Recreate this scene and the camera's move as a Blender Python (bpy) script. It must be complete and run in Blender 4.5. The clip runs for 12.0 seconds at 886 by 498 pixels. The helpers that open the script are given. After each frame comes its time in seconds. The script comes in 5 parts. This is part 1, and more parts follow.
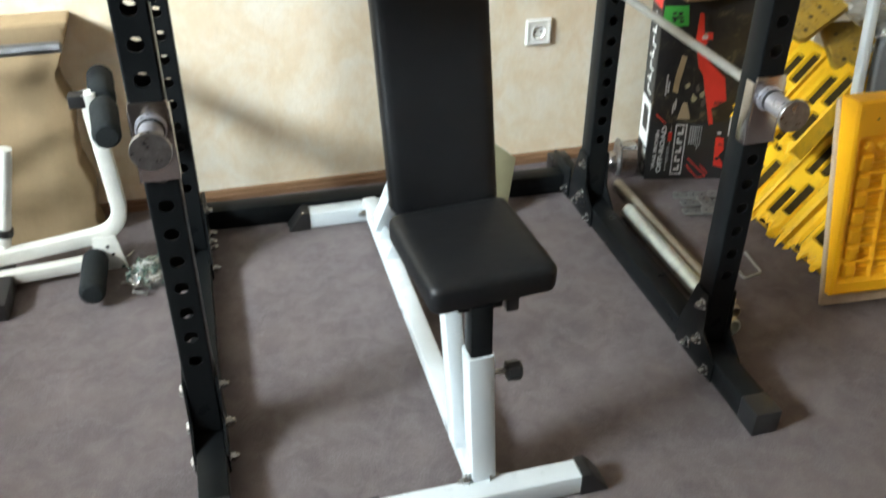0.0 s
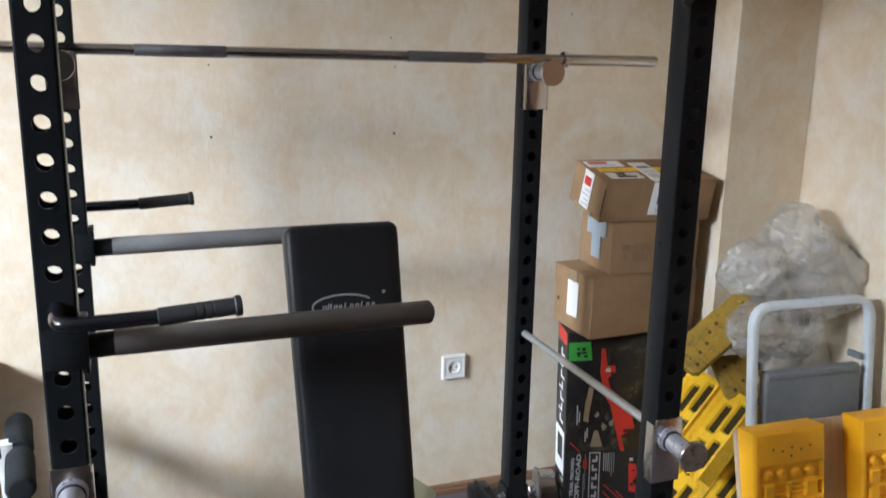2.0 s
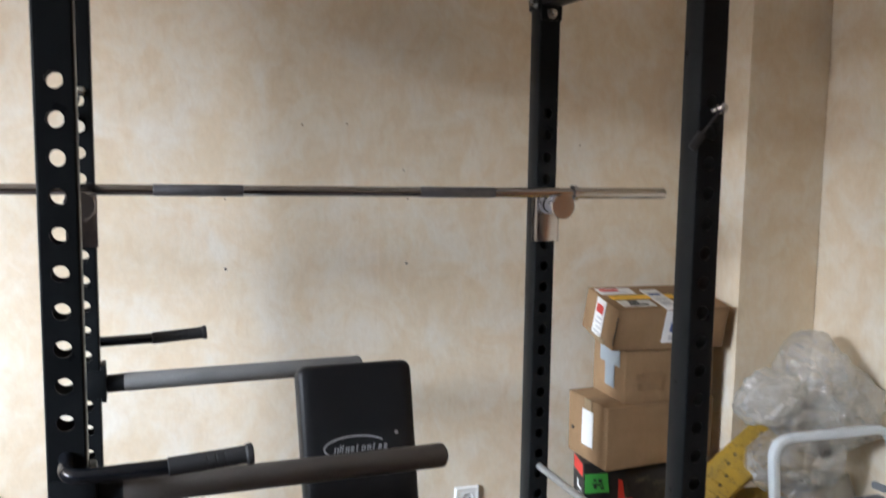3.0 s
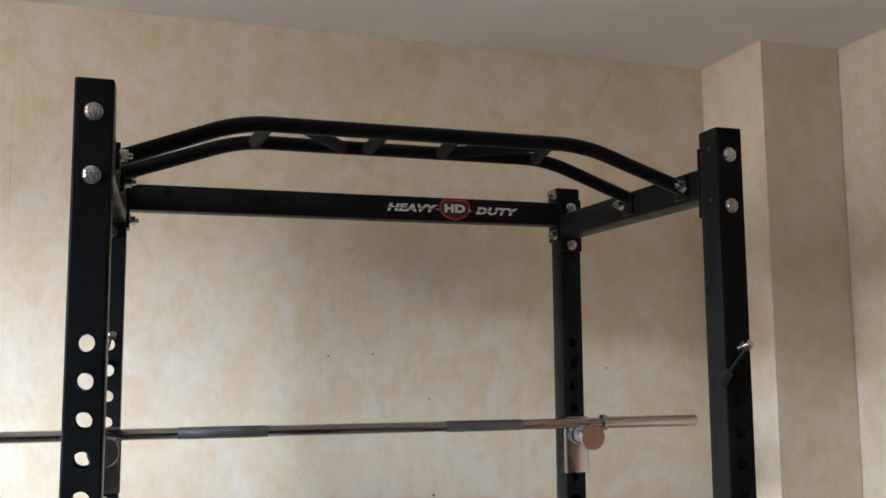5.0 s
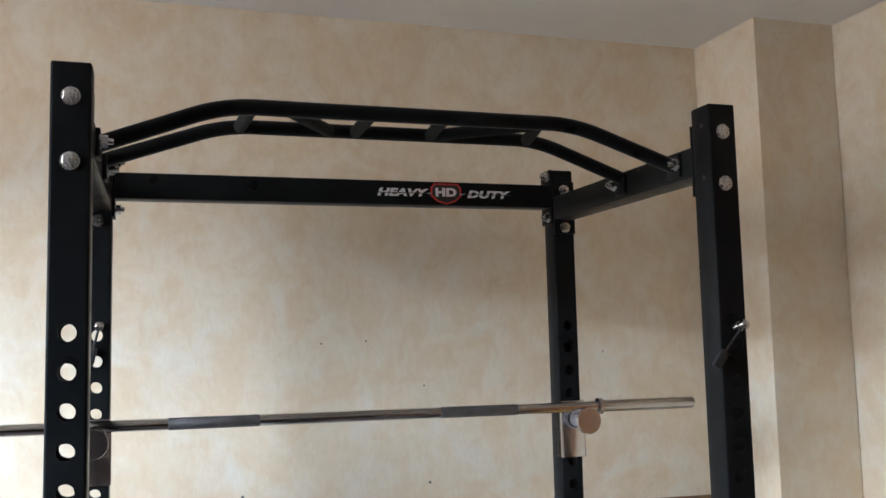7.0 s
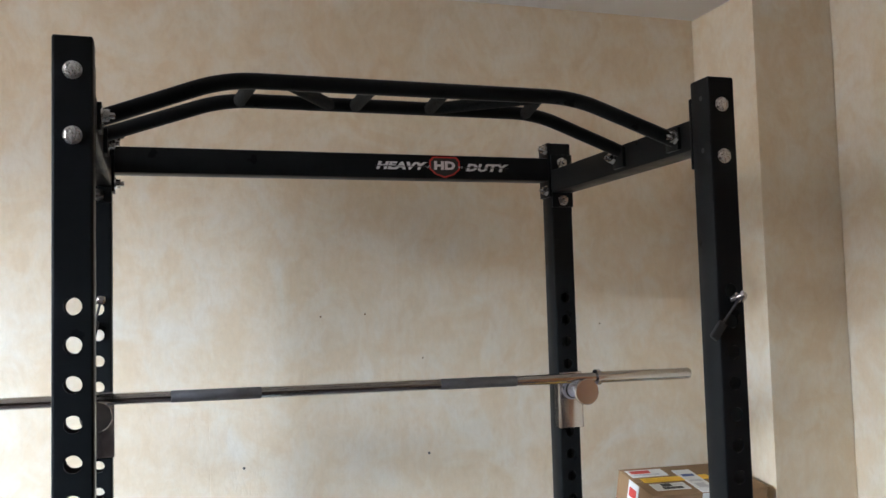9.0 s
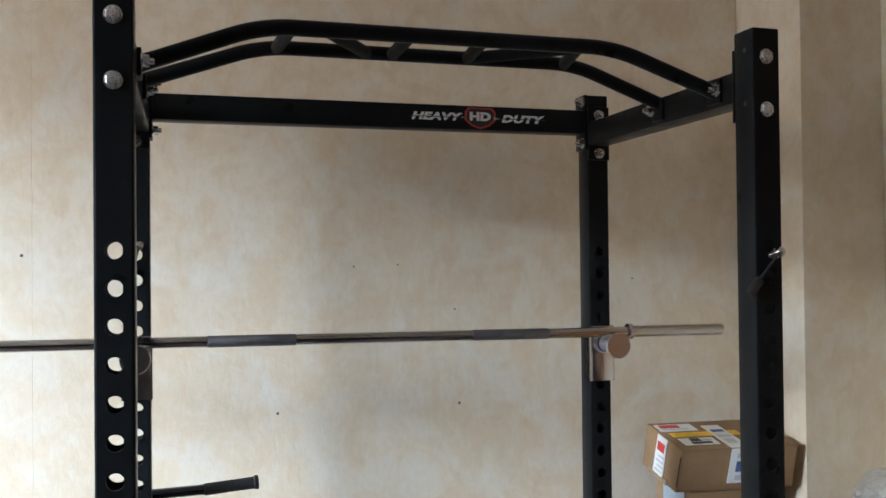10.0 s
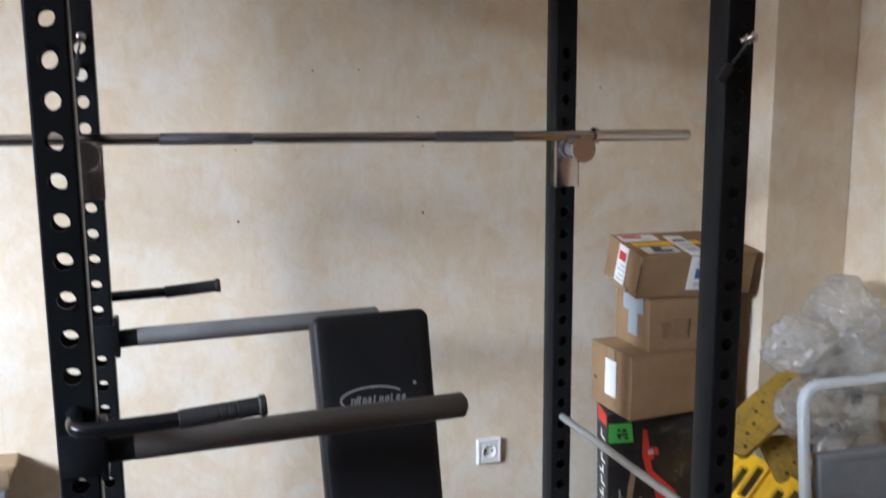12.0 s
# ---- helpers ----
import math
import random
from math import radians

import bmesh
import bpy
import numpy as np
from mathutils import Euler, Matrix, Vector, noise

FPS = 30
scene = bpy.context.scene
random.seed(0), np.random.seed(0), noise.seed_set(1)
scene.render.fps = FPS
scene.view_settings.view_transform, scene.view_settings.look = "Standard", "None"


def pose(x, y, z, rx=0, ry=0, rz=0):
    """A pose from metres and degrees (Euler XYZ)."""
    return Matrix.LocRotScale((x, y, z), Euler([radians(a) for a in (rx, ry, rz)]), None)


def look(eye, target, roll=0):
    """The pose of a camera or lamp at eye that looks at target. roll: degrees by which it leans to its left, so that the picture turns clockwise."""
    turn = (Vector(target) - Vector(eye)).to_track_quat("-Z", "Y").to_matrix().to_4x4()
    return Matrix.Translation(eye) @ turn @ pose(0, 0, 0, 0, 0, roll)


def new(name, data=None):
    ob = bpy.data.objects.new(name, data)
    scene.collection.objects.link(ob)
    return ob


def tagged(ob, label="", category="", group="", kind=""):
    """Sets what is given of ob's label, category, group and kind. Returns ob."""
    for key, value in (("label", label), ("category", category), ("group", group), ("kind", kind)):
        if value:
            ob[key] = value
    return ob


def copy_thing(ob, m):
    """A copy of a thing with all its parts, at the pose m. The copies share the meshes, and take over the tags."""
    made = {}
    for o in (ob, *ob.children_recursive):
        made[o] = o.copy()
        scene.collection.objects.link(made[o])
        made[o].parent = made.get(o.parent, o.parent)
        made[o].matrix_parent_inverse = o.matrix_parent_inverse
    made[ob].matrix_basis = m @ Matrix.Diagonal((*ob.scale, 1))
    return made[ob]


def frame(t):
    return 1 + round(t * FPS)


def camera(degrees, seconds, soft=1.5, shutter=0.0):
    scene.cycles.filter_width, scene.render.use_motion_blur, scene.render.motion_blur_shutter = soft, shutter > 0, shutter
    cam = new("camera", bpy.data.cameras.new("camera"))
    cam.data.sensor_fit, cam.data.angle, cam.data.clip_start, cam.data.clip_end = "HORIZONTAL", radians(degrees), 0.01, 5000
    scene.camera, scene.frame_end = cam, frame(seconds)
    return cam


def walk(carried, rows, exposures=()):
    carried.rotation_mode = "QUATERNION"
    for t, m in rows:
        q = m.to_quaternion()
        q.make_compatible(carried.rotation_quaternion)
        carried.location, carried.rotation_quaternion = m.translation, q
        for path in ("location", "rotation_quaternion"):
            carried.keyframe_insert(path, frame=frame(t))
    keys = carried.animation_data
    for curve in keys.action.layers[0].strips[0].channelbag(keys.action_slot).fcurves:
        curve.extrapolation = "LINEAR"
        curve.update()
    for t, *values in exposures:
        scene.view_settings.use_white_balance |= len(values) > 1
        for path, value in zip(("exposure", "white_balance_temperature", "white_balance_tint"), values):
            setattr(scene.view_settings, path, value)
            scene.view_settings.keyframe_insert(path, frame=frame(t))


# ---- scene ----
cam = camera(52.9, 12.0, shutter=0.4)
PATH = [
    (0, (-0.072, 0.139, 1.364), (0.366, 1.753, 0.268), 0.4),
    (0.2, (-0.0725, 0.1349, 1.3753), (0.4156, 1.7831, 0.3529), 0.88),
    (0.4, (-0.0734, 0.1304, 1.3874), (0.4575, 1.8052, 0.4318), 1.09),
    (0.5, (-0.074, 0.128, 1.394), (0.461, 1.814, 0.462), 1.1),
    (0.7, (-0.0758, 0.1226, 1.408), (0.4571, 1.8597, 0.5723), 0.49),
    (0.9, (-0.078, 0.1168, 1.4209), (0.4685, 1.8748, 0.6394), 0.44),
    (1, (-0.079, 0.114, 1.426), (0.476, 1.882, 0.674), 0.5),
    (1.2, (-0.0808, 0.1087, 1.4327), (0.4909, 1.8915, 0.7294), 0.47),
    (1.4, (-0.0823, 0.1036, 1.4382), (0.5044, 1.8997, 0.7826), 0.58),
    (1.5, (-0.083, 0.101, 1.442), (0.504, 1.906, 0.812), 0.6),
    (1.7, (-0.0842, 0.0959, 1.4531), (0.5299, 1.9131, 0.8867), 0.64),
    (1.9, (-0.0849, 0.0921, 1.4669), (0.5657, 1.9168, 0.9696), 0.97),
    (2, (-0.085, 0.091, 1.474), (0.592, 1.914, 1.003), 1.2),
    (2.2, (-0.085, 0.0902, 1.4871), (0.5702, 1.928, 1.0478), 0.57),
    (2.4, (-0.085, 0.09, 1.4987), (0.5937, 1.9274, 1.0945), 0.65),
    (2.5, (-0.085, 0.09, 1.504), (0.605, 1.93, 1.131), 0.7),
    (2.7, (-0.0854, 0.0932, 1.5137), (0.6203, 1.9381, 1.2001), 0.77),
    (2.9, (-0.0868, 0.0981, 1.524), (0.6062, 1.9561, 1.2643), 0.79),
    (3, (-0.088, 0.099, 1.53), (0.577, 1.971, 1.301), 0.8),
    (3.2, (-0.0911, 0.0973, 1.544), (0.5621, 1.9809, 1.3845), 0.71),
    (3.4, (-0.0936, 0.0933, 1.558), (0.5668, 1.9794, 1.4777), 0.34),
    (3.5, (-0.094, 0.091, 1.564), (0.545, 1.985, 1.52), 0.3),
    (3.7, (-0.092, 0.088, 1.573), (0.527, 1.99, 1.576), 0.5),
    (5.3, (-0.083, 0.106, 1.613), (0.526, 1.997, 1.841), -0.5),
    (5.5, (-0.078, 0.114, 1.612), (0.537, 2.006, 1.82), -0.6),
    (5.7, (-0.0742, 0.1196, 1.6109), (0.5281, 2.0177, 1.7966), -0.79),
    (5.9, (-0.072, 0.1223, 1.6102), (0.584, 2.0043, 1.7766), -0.62),
    (6, (-0.071, 0.123, 1.61), (0.586, 2.004, 1.782), -0.7),
    (6.2, (-0.0687, 0.1238, 1.6098), (0.5321, 2.0236, 1.7826), -0.73),
    (6.4, (-0.0667, 0.124, 1.6095), (0.523, 2.0275, 1.7796), -1.17),
    (6.5, (-0.066, 0.124, 1.609), (0.53, 2.025, 1.783), -1.4),
    (6.7, (-0.0656, 0.1229, 1.6072), (0.5465, 2.0166, 1.8054), -1.76),
    (6.9, (-0.0654, 0.1213, 1.605), (0.5505, 2.014, 1.8003), -1.58),
    (7, (-0.065, 0.121, 1.604), (0.551, 2.014, 1.794), -1.4),
    (7.2, (-0.063, 0.121, 1.603), (0.542, 2.016, 1.79), -1.4),
    (8.8, (-0.0783, 0.1168, 1.603), (0.5593, 2.0081, 1.7317), -1.71),
    (9, (-0.08, 0.115, 1.603), (0.549, 2.009, 1.733), -1.6),
    (9.2, (-0.0812, 0.1111, 1.6034), (0.5376, 2.0087, 1.7303), -1.54),
    (9.4, (-0.0828, 0.1068, 1.6039), (0.5324, 2.0056, 1.7303), -1.54),
    (9.5, (-0.084, 0.106, 1.604), (0.508, 2.012, 1.737), -1.5),
    (9.7, (-0.0875, 0.1089, 1.6031), (0.4776, 2.0243, 1.7118), -1.51),
    (9.9, (-0.0905, 0.1154, 1.6003), (0.4595, 2.0376, 1.6499), -0.8),
    (10, (-0.091, 0.119, 1.598), (0.475, 2.037, 1.625), -0.6),
    (10.2, (-0.0909, 0.1255, 1.5917), (0.4653, 2.0464, 1.6186), -1.13),
    (10.4, (-0.0902, 0.1304, 1.5836), (0.4342, 2.0604, 1.5755), -1.41),
    (10.5, (-0.089, 0.132, 1.579), (0.429, 2.063, 1.527), -1.5),
    (10.7, (-0.0841, 0.1338, 1.5693), (0.4552, 2.0561, 1.4514), -1.41),
    (10.9, (-0.077, 0.135, 1.5591), (0.4887, 2.0476, 1.4108), -1.23),
    (11, (-0.074, 0.136, 1.554), (0.507, 2.042, 1.39), -1.2),
    (11.2, (-0.0707, 0.1394, 1.5438), (0.5484, 2.0308, 1.3451), -0.82),
    (11.4, (-0.0695, 0.1438, 1.5334), (0.5302, 2.0385, 1.3089), -0.61),
    (11.5, (-0.069, 0.146, 1.528), (0.513, 2.045, 1.296), -0.8),
    (11.7, (-0.0671, 0.1496, 1.5167), (0.5288, 2.0452, 1.2892), -1.12),
    (11.9, (-0.0644, 0.1526, 1.5049), (0.5435, 2.0365, 1.2197), -0.63),
    (12, (-0.063, 0.154, 1.499), (0.557, 2.028, 1.174), -0.4),
]
STOPS = [(0, -0.05, 6820, 11), (0.5, -0.15, 6560, 14), (1.0, -0.44, 6360, 19), (1.5, -0.65, 6320, 20), (2.0, -0.41, 6310, 20), (2.5, -0.38, 6380, 20), (3.5, -0.44, 6380, 22), (5.5, -0.25, 6130, 17), (7.0, -0.22, 6030, 17),
         (9.0, -0.25, 6040, 17), (9.5, -0.33, 6020, 17), (10.0, -0.50, 5980, 16), (10.5, -0.69, 5960, 17), (11.5, -0.55, 6110, 22), (12.0, -0.53, 6130, 23)]
walk(cam, [(t, look(eye, target, roll)) for t, eye, target, roll in PATH], exposures=STOPS)
# ---- light, world, exposure ----
world = bpy.data.worlds.new("sky")
world.use_nodes = True
scene.world = world
wn = world.node_tree
sky = wn.nodes.new("ShaderNodeTexSky")
sky.sky_type, sky.sun_disc = "NISHITA", False
sky.sun_elevation, sky.sun_rotation = radians(35), radians(200)
wn.links.new(sky.outputs[0], wn.nodes["Background"].inputs[0])
wn.nodes["Background"].inputs[1].default_value = 0.12

# room: floor z 0, ceiling, the long wall behind the rack, a boxed-in pipe in its corner
WALL_Y, WALL_R, WALL_L, WALL_F, CEIL = 2.585, 1.916, -2.6, -4.2, 2.521
PIL_X, PIL_Y = 1.628, 2.282
WIN_Y0, WIN_Y1, WIN_Z0, WIN_Z1 = 0.15, 2.1, 1.61, 2.46


def area(name, m, sx, sy, watts, colour):
    lamp = bpy.data.lights.new(name, "AREA")
    lamp.shape, lamp.size, lamp.size_y, lamp.energy, lamp.color = "RECTANGLE", sx, sy, watts, colour
    ob = new(name, lamp)
    ob.matrix_world = m
    return ob


# the bright sky over the roofs outside, seen through the window
area("sky_daylight", look((-6.8, -0.8, 4.15), (0.0, 2.0, 0.75)), 3.2, 2.5, 3550, (0.73, 0.90, 1.0))
# the rest of the sky, the house fronts and the ground across the way: diffuse light that fills the window's opening
area("window_daylight", look((WALL_L - 0.06, (WIN_Y0 + WIN_Y1) / 2, (WIN_Z0 + WIN_Z1) / 2), (0.0, (WIN_Y0 + WIN_Y1) / 2, (WIN_Z0 + WIN_Z1) / 2 + 0.55)), WIN_Y1 - WIN_Y0 - 0.14, WIN_Z1 - WIN_Z0 - 0.14, 46, (1.0, 0.90, 0.77))


# ---- materials ----
class Nodes:
    """A small builder of procedural materials."""

    def __init__(self, name, rough=0.5, metal=0.0, spec=0.5):
        self.mat = bpy.data.materials.new(name)
        self.mat.use_nodes = True
        self.t = self.mat.node_tree
        self.b = self.t.nodes["Principled BSDF"]
        self.b.inputs["Roughness"].default_value = rough
        self.b.inputs["Metallic"].default_value = metal
        self.b.inputs["Specular IOR Level"].default_value = spec
        self.co = self.node("ShaderNodeTexCoord").outputs["Object"]

    def node(self, kind, **values):
        n = self.t.nodes.new(kind)
        for key, value in values.items():
            n.inputs[key.replace("_", " ")].default_value = value
        return n

    def link(self, a, b):
        self.t.links.new(a, b)

    def stretch(self, scale):
        m = self.node("ShaderNodeMapping")
        m.inputs["Scale"].default_value = scale
        self.link(self.co, m.inputs["Vector"])
        return m.outputs[0]

    def noise(self, scale, detail=4.0, rough=0.6, at=None, distort=0.0):
        n = self.node("ShaderNodeTexNoise", Scale=scale, Detail=detail, Roughness=rough, Distortion=distort)
        self.link(at or self.co, n.inputs["Vector"])
        return n.outputs["Fac"]

    def ramp(self, fac, stops):
        r = self.node("ShaderNodeValToRGB")
        e = r.color_ramp.elements
        while len(e) < len(stops):
            e.new(0.5)
        for x, (at, colour) in zip(e, stops):
            x.position, x.color = at, (*colour, 1)
        self.link(fac, r.inputs[0])
        return r.outputs[0]

    def value(self, fac, a, b, lo=0.0, hi=1.0):
        m = self.node("ShaderNodeMapRange")
        for key, v in zip((1, 2, 3, 4), (a, b, lo, hi)):
            m.inputs[key].default_value = v
        self.link(fac, m.inputs[0])
        return m.outputs[0]

    def mix(self, fac, a, b, how="MIX"):
        m = self.node("ShaderNodeMix")
        m.data_type, m.blend_type = "RGBA", how
        for socket, v in ((m.inputs[0], fac), (m.inputs[6], a), (m.inputs[7], b)):
            if isinstance(v, (int, float)):
                socket.default_value = v
            elif isinstance(v, tuple):
                socket.default_value = (*v, 1)
            else:
                self.link(v, socket)
        return m.outputs[2]

    def colour(self, v):
        if isinstance(v, tuple):
            self.b.inputs["Base Color"].default_value = (*v, 1)
        else:
            self.link(v, self.b.inputs["Base Color"])
        return self

    def rough(self, fac):
        self.link(fac, self.b.inputs["Roughness"])
        return self

    def bump(self, fac, strength=0.3, distance=0.002, before=None):
        n = self.node("ShaderNodeBump", Strength=strength, Distance=distance)
        self.link(fac, n.inputs["Height"])
        if before:
            self.link(before, n.inputs["Normal"])
        self.link(n.outputs[0], self.b.inputs["Normal"])
        return n.outputs[0]


def wallpaper():
    """Vinyl wallpaper: cream with wiped ochre clouds and a plaster-like relief."""
    m = Nodes("wallpaper", 0.62, spec=0.3)
    cloud = m.noise(5.5, 5, 0.62, distort=0.8)
    small = m.noise(17, 5, 0.65, m.stretch((1.0, 1.0, 0.75)), distort=0.6)
    fine = m.noise(85, 4, 0.7, m.stretch((1.0, 1.0, 0.5)))
    c = m.ramp(cloud, [(0.34, (0.79, 0.72, 0.60)), (0.48, (0.77, 0.665, 0.51)), (0.58, (0.745, 0.61, 0.435)), (0.70, (0.77, 0.655, 0.495))])
    c = m.mix(m.value(small, 0.50, 0.72, 0.0, 0.42), c, (0.66, 0.49, 0.295))
    c = m.mix(m.value(small, 0.48, 0.32, 0.0, 0.34), c, (0.83, 0.775, 0.685))
    c = m.mix(m.value(fine, 0.42, 0.7, 0.0, 0.20), c, (0.58, 0.49, 0.37))
    m.colour(c)
    ridge = m.noise(24, 5, 0.7, m.stretch((1.0, 1.0, 0.55)), distort=0.6)
    drag = m.noise(9, 3, 0.55, m.stretch((1.0, 1.0, 0.22)), distort=0.4)
    n = m.bump(drag, 0.16, 0.010)
    n = m.bump(ridge, 0.30, 0.004, n)
    m.bump(fine, 0.14, 0.0012, n)
    return m.mat


def plain(name, base, rough=0.5, metal=0.0, vary=0.12, scale=14.0, bump=0.05, fine=220.0, spec=0.5):
    """A surface of one colour with grain, faint smudges and uneven gloss."""
    m = Nodes(name, rough, metal, spec)
    blot, grain = m.noise(scale, 5), m.noise(fine, 3)
    dark = tuple(v * (1 - vary) for v in base)
    light = tuple(min(1, v * (1 + vary)) for v in base)
    m.colour(m.mix(m.value(grain, 0.3, 0.7, 0, 0.35), m.ramp(blot, [(0.3, dark), (0.7, light)]), dark))
    m.rough(m.value(blot, 0.3, 0.7, max(0.03, rough - 0.07), min(1, rough + 0.1)))
    if bump:
        m.bump(grain, bump, 0.0008)
    return m.mat


def carpet():
    m = Nodes("carpet", 0.95, spec=0.15)
    fleck, blot = m.noise(330, 3, 0.8), m.noise(5, 5, 0.65)
    mid = m.noise(70, 4, 0.7)
    c = m.ramp(fleck, [(0.3, (0.085, 0.071, 0.073)), (0.5, (0.18, 0.153, 0.157)), (0.72, (0.31, 0.272, 0.277))])
    c = m.mix(m.value(mid, 0.35, 0.7, 0, 0.4), c, (0.14, 0.118, 0.123))
    patch = m.noise(17, 5, 0.7, distort=0.6)
    c = m.mix(m.value(patch, 0.40, 0.60, 0, 0.5), c, (0.10, 0.08, 0.081))
    m.colour(m.mix(m.value(blot, 0.4, 0.7, 0, 0.45), c, (0.235, 0.195, 0.185)))
    m.bump(fleck, 0.9, 0.004)
    return m.mat


def wood(name, a, b, along="x", rough=0.45, scale=1.0):
    m = Nodes(name, rough)
    s = {"x": (1.2, 26, 26), "y": (26, 1.2, 26), "z": (26, 26, 1.2)}[along]
    g = m.noise(1.6 * scale, 6, 0.65, m.stretch(s), distort=1.4)
    f = m.noise(9 * scale, 3, 0.6, m.stretch(s))
    m.colour(m.mix(m.value(f, 0.4, 0.65, 0, 0.3), m.ramp(g, [(0.3, a), (0.7, b)]), a))
    m.bump(g, 0.2, 0.001)
    return m.mat


def cardboard(name, base, wear=0.25):
    m = Nodes(name, 0.82, spec=0.2)
    blot, fibre = m.noise(7, 6, 0.65), m.noise(120, 4, 0.7, m.stretch((1, 1, 0.25)))
    flute = m.node("ShaderNodeTexWave", Scale=42.0, Distortion=0.6)
    m.link(m.co, flute.inputs["Vector"])
    dark = tuple(v * (1 - wear) for v in base)
    m.colour(m.mix(m.value(fibre, 0.35, 0.7, 0, 0.3), m.ramp(blot, [(0.32, dark), (0.62, base)]), dark))
    n = m.bump(flute.outputs["Fac"], 0.015, 0.001)
    m.bump(fibre, 0.12, 0.001, n)
    return m.mat


def black_paint():
    """Semi-gloss powder coat."""
    m = Nodes("black_powder_coat", 0.36, spec=0.085)
    peel, dust = m.noise(420, 3, 0.5), m.noise(11, 5, 0.6)
    m.colour(m.ramp(dust, [(0.3, (0.0068, 0.0078, 0.0086)), (0.75, (0.0104, 0.0116, 0.0126))]))
    m.rough(m.value(dust, 0.3, 0.7, 0.26, 0.42))
    m.bump(peel, 0.10, 0.0006)
    return m.mat


def vinyl():
    m = Nodes("black_vinyl", 0.42, spec=0.25)
    grain, blot = m.noise(360, 4, 0.6), m.noise(6, 5, 0.6)
    m.colour(m.ramp(blot, [(0.3, (0.009, 0.0098, 0.0112)), (0.75, (0.014, 0.0148, 0.0163))]))
    m.rough(m.value(blot, 0.3, 0.7, 0.36, 0.5))
    n = m.bump(grain, 0.25, 0.0012)
    m.bump(blot, 0.3, 0.012, n)
    return m.mat


def chrome(name, base=(0.62, 0.62, 0.63), rough=0.12, brushed=True):
    m = Nodes(name, rough, 1.0)
    s = m.noise(90, 4, 0.6, m.stretch((1, 1, 12))) if brushed else m.noise(40, 3)
    m.colour(m.mix(m.value(s, 0.3, 0.7, 0, 0.15), base, tuple(v * 0.9 for v in base)))
    m.rough(m.value(s, 0.2, 0.8, max(0.04, rough - 0.03), rough + 0.03))
    return m.mat


def yellow(name, base, dirt):
    """Moulded plastic with rubbed-in dirt."""
    m = Nodes(name, 0.5, spec=0.4)
    blot, fine = m.noise(9, 7, 0.7, distort=0.8), m.noise(160, 3)
    scuff = m.noise(34, 6, 0.75, distort=1.5)
    c = m.mix(m.value(blot, 0.62 - 0.3 * dirt, 0.85, 0, 0.35 + 0.6 * dirt), base, (0.16, 0.12, 0.05))
    c = m.mix(m.value(scuff, 0.60 - 0.12 * dirt, 0.78, 0, 0.3 + 0.6 * dirt), c, (0.05, 0.045, 0.04))
    m.colour(c)
    m.rough(m.value(blot, 0.3, 0.7, 0.38, 0.62))
    m.bump(fine, 0.12, 0.001)
    return m.mat


def film_plastic(name, low, high):
    """Thin clear polythene: mostly see-through, with a faint haze and glossy folds."""
    m = Nodes(name, 0.5, spec=0.0)
    m.colour((0.86, 0.855, 0.82))
    n, fine = m.noise(5, 4, 0.6, distort=1.5), m.noise(38, 4, 0.7, distort=2.0)
    relief = m.bump(fine, 0.32, 0.010)
    clear = m.node("ShaderNodeBsdfTransparent")
    clear.inputs[0].default_value = (0.975, 0.975, 0.97, 1)
    haze = m.node("ShaderNodeMixShader")
    m.link(m.value(n, 0.35, 0.70, low, high), haze.inputs[0])
    m.link(clear.outputs[0], haze.inputs[1])
    m.link(m.b.outputs[0], haze.inputs[2])
    gloss = m.node("ShaderNodeBsdfGlossy", Roughness=0.11)
    m.link(relief, gloss.inputs["Normal"])
    edge = m.node("ShaderNodeLayerWeight", Blend=0.12)
    m.link(relief, edge.inputs["Normal"])
    blend = m.node("ShaderNodeMixShader")
    m.link(m.value(edge.outputs["Facing"], 0.0, 1.0, 0.20, 0.85), blend.inputs[0])
    m.link(haze.outputs[0], blend.inputs[1])
    m.link(gloss.outputs[0], blend.inputs[2])
    m.link(blend.outputs[0], m.t.nodes["Material Output"].inputs[0])
    return m.mat


def printed():
    """Dark printed board: a smoky picture of browns and blacks."""
    m = Nodes("printed_board", 0.3)
    a, b = m.noise(13, 6, 0.7, distort=1.0), m.noise(34, 5, 0.7, distort=0.7)
    c = m.ramp(a, [(0.35, (0.010, 0.010, 0.012)), (0.56, (0.022, 0.020, 0.018)), (0.68, (0.12, 0.10, 0.06)), (0.82, (0.05, 0.045, 0.03))])
    m.colour(m.mix(m.value(b, 0.55, 0.75, 0, 0.5), c, (0.008, 0.008, 0.009)))
    return m.mat


def foam():
    m = Nodes("black_foam", 0.9, spec=0.2)
    n = m.noise(260, 4, 0.7)
    m.colour(m.ramp(n, [(0.3, (0.007, 0.009, 0.010)), (0.7, (0.020, 0.023, 0.025))]))
    m.bump(n, 0.5, 0.002)
    return m.mat


